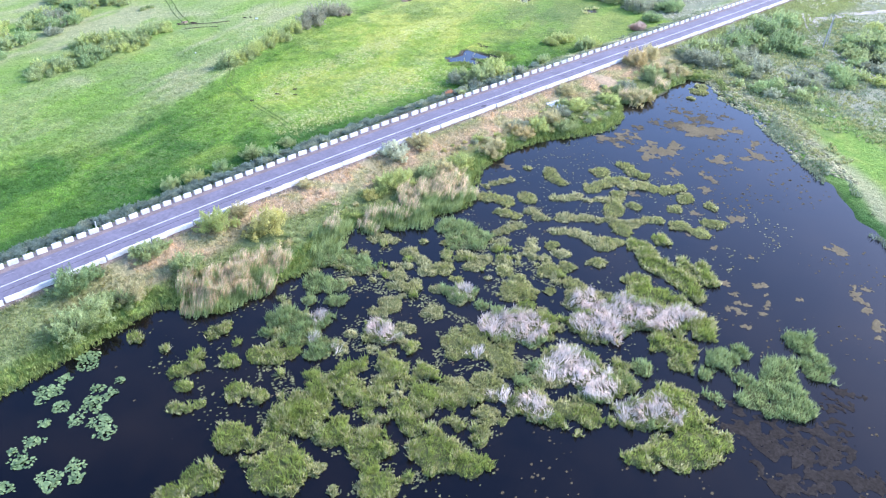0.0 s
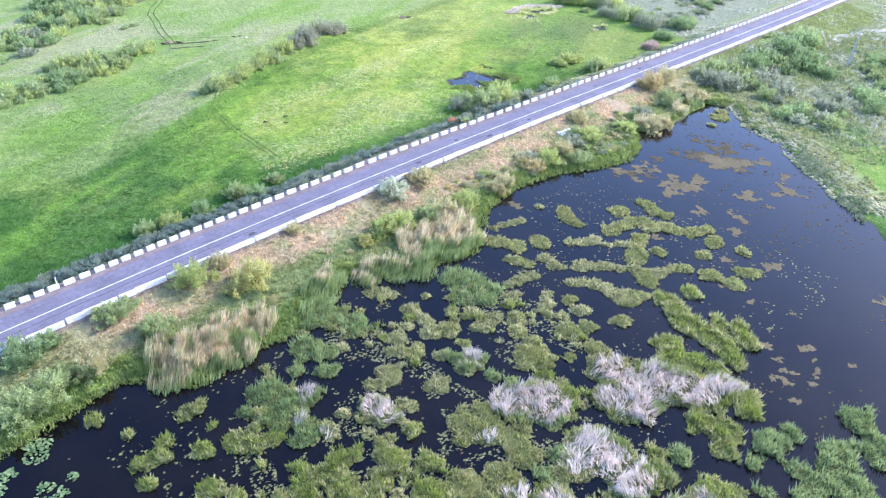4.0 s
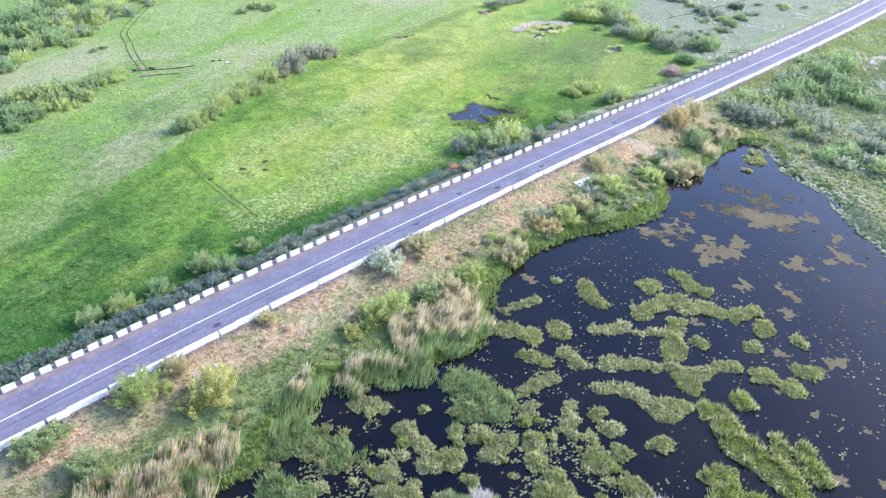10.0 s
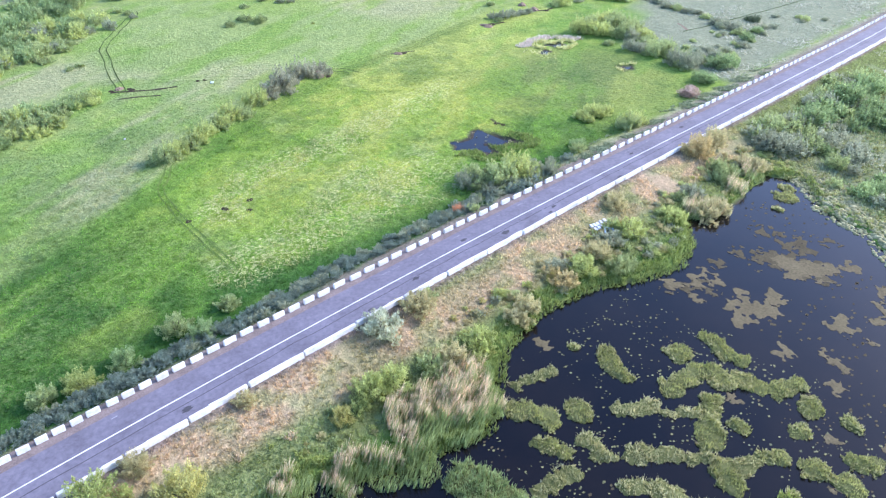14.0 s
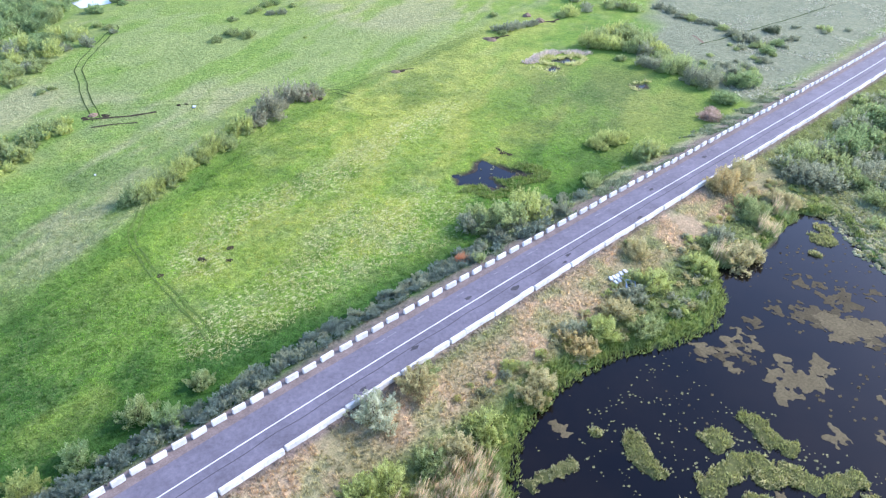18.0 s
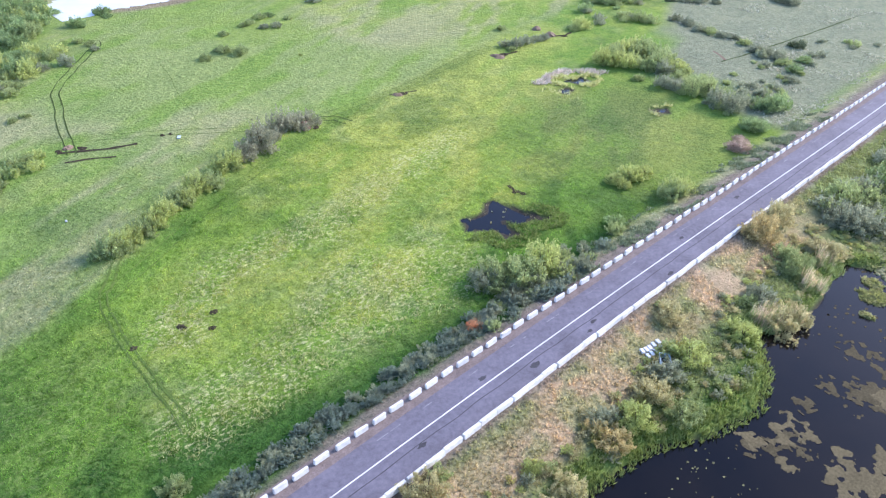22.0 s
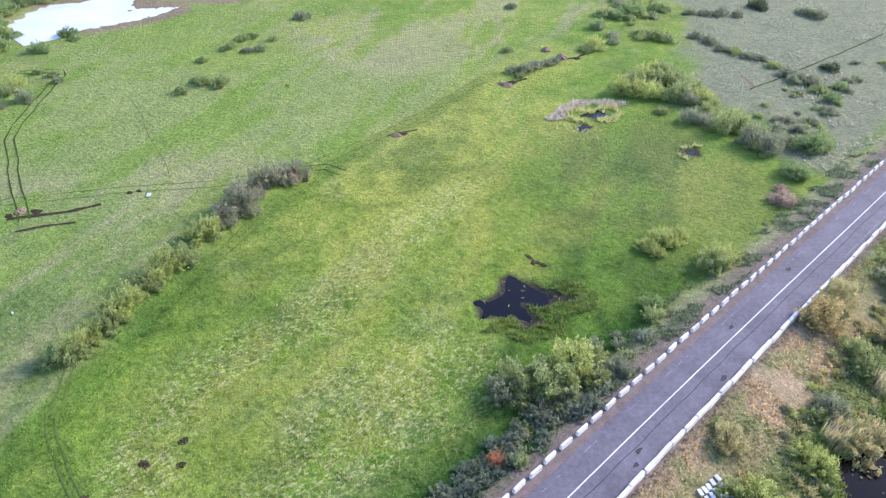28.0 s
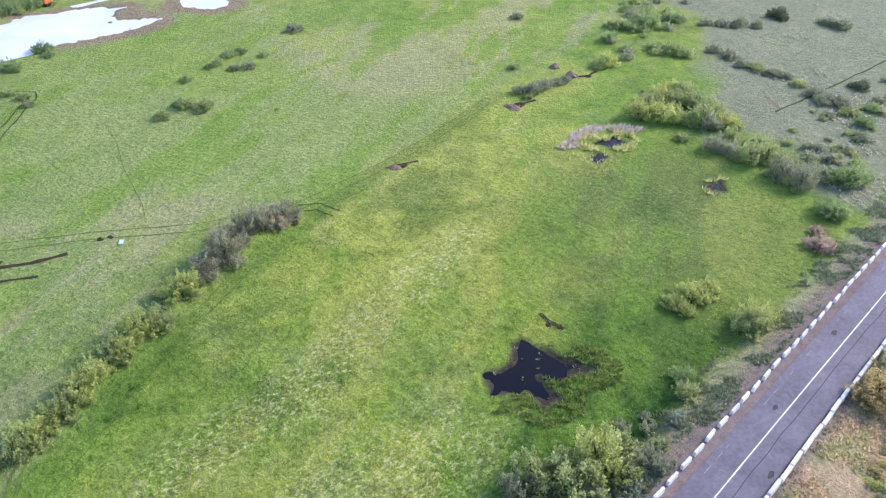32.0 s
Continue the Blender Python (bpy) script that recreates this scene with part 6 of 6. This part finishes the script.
pylon = new("power_pole")
pylon.location = (234, -37.2, float(ground_z(234, -37.2)))
for name, a, b, r in (("leg", (-1.3, 0, 0), (0, 0, 8.5), 0.14), ("leg", (1.3, 0, 0), (0, 0, 8.5), 0.14), ("mast", (0, 0.6, 0), (0, 0, 9.5), 0.13), ("crossarm", (-1.2, 0, 8.3), (1.2, 0, 8.3), 0.08), ("brace", (-0.7, 0, 4), (0.7, 0, 4), 0.07)):
    bm = bmesh.new()
    rod(bm, a, b, r, r * 0.8)
    part(name, bm, M_CONCRETE, pylon)
tagged(pylon, "grey concrete A-frame power pole beyond the lake", "power pole")

# stains and patches on the asphalt
for x, d, r in [(149.6, -7.6, 0.5), (180, -2.9, 0.6), (131, -6.5, 0.45), (129, -7.4, 0.4), (88.2, -7.4, 0.5), (111, -3.6, 0.5), (118, -6.6, 0.7), (160, -3.4, 0.5), (60, -6.8, 0.6), (98, -6.2, 0.5)]:
    bm = bmesh.new()
    vs = [bm.verts.new((math.cos(a * 0.5236) * r * random.uniform(0.8, 1.7), math.sin(a * 0.5236) * r * random.uniform(0.4, 0.8), 0)) for a in range(12)]
    bm.faces.new(vs)
    me = bpy.data.meshes.new("tar_patch")
    bm.to_mesh(me)
    bm.free()
    me.materials.append(M_PATCH)
    ob = new("tar_patch", me)
    ob.location = (x, float(road_y(x)) + d, 2.5255)
    tagged(ob, "dark tar patch on the asphalt", "road", kind="structure")
for x, y, r in [(75.5, -96.6, 1.66), (73.6, -99.1, 2.01), (75.9, -102.6, 2.39), (69.8, -101.7, 2.31), (80.1, -102.2, 1.64), (76.2, -105.6, 2.35), (71.9, -104.2, 1.92), (71.6, -95.9, 1.62), (75.7, -107.7, 1.54), (87.9, -99.9, 1.31), (84.7, -99.5, 0.86), (72.8, -91.8, 2.1)]:
    scum_patch(x, y, r, M_SCUM_THIN, "thin grey-brown scum just breaking the surface", "thin scum", 2.2)

# straw-coloured tufts among the lush grass
px, py = scatter(26000, 70, 165, 9, 75, lambda x, y: (np.minimum(np.minimum(np.hypot((x - 113) * 0.6, y - 20), seg_dist(x, y, [(82, 15), (92, 16.5), (101, 19)]) * 1.6), seg_dist(x, y, [(88, 33), (98, 40), (112, 42), (120, 41.5), (138, 47)]) * 2.4) + 8 * value_noise(x, y, 2.2, 95) < 11.5) & (value_noise(x, y, 0.9, 96) > 0.45))
P = np.stack([px, py, ground_z(px, py)], 1)
V, F, T = blades(P, (0.25, 0.5), 0.045, 0.7, 4, 0.3)
stuff("straw_tufts", np_mesh("straw_tufts", V, F, M_HAY), "pale straw tufts in the lush meadow", "grass")

# low domes of tussock sedge at the lake head
px, py = scatter(13000, 138, 200, -85, -25, lambda x, y: (signed(x, y, LAKE) > -0.6 - 1.4 * value_noise(x, y, 4, 98)) & (signed(x, y, LAKE) < 5.5 + 3 * value_noise(x, y, 7, 99)) & (x + y > 72) & (y < -28.5) & (x > 150))
V, F = [], []
dome = [(0.0, 0.0, 1.0)] + [(math.cos(k * 1.0472 + q * 0.5) * math.cos(e), math.sin(k * 1.0472 + q * 0.5) * math.cos(e), math.sin(e)) for q, e in ((0, 0.75), (1, 0.05)) for k in range(6)]
for x, y in zip(px, py):
    r, b, z = random.uniform(0.2, 0.55), len(V), max(0.0, float(ground_z(x, y)))
    V += [(x + u * r * random.uniform(0.75, 1.2), y + v * r * random.uniform(0.75, 1.2), z - 0.08 + w * r * 0.75) for u, v, w in dome]
    for k in range(6):
        n = (k + 1) % 6
        F += [(b, b + 1 + k, b + 1 + n), (b + 1 + k, b + 7 + k, b + 1 + n), (b + 1 + n, b + 7 + k, b + 7 + n)]
stuff("tussock_domes", np_mesh("tussock_domes", V, F, M_DOME), "yellow-green domes of tussock sedge at the lake head", "sedge")

# floating weed that thickens the channels between the islands
px, py = scatter(42000, 24, 125, -78, -27, lambda x, y: (inside(x, y, CROWDED) | (rng.uniform(0, 1, len(x)) < 0.12)) & (signed(x, y, LAKE) < -0.5) & (value_noise(x, y, 6, 161) * 0.55 + 0.45 * value_noise(x, y, 1.5, 162) > 0.54))
n = len(px)
a, r = rng.uniform(0, 6.28, n), rng.uniform(0.05, 0.2, n)
ang = np.stack([a, a + 1.5, a + 3.0, a + 4.6], 1)
V = np.stack([px[:, None] + np.cos(ang) * r[:, None] * 1.3, py[:, None] + np.sin(ang) * r[:, None], rng.uniform(0.015, 0.05, (n, 1)) + np.zeros((1, 4))], -1).reshape(-1, 3)
stuff("floating_weed", np_mesh("floating_weed", V, np.arange(n * 4).reshape(n, 4), M_WEED), "dull olive pondweed floating between the islands", "water weed")

# small flecks of leaves and scum over the lake
px, py = scatter(4200, 20, 185, -110, -24, lambda x, y: (signed(x, y, LAKE) < -0.5) & (value_noise(x, y, 9, 101) * 0.7 + 0.3 * value_noise(x, y, 3, 102) > 0.56 - 0.14 * step(115, 130, x) * step(-50, -40, y)))
n = len(px)
a, r = rng.uniform(0, 6.28, n), rng.uniform(0.05, 0.22, n) * np.where(px > 120, 1.5, 1.0)
ang = np.stack([a, a + 1.3 + rng.uniform(0, 0.5, n), a + 2.9, a + 4.3 + rng.uniform(0, 0.6, n)], 1)
V = np.stack([px[:, None] + np.cos(ang) * r[:, None] * 1.4, py[:, None] + np.sin(ang) * r[:, None], np.full((n, 4), 0.02)], -1).reshape(-1, 3)
stuff("floating_flecks", np_mesh("floating_flecks", V, np.arange(n * 4).reshape(n, 4), M_VEIL), "small flecks of scum and leaves on the lake", "algae")
px, py = scatter(26, 138, 150, 17, 29, lambda x, y: signed(x, y, POND) < -0.3)
P = np.stack([px, py, np.full(len(px), 0.14)], 1)
V, F, T = blades(P, (0.2, 0.5), 0.07, 0.8, 5, 0.25)
stuff("pond_sedge", np_mesh("pond_sedge", V, F, M_PALE), "pale sedge tufts standing in the pond", "sedge")
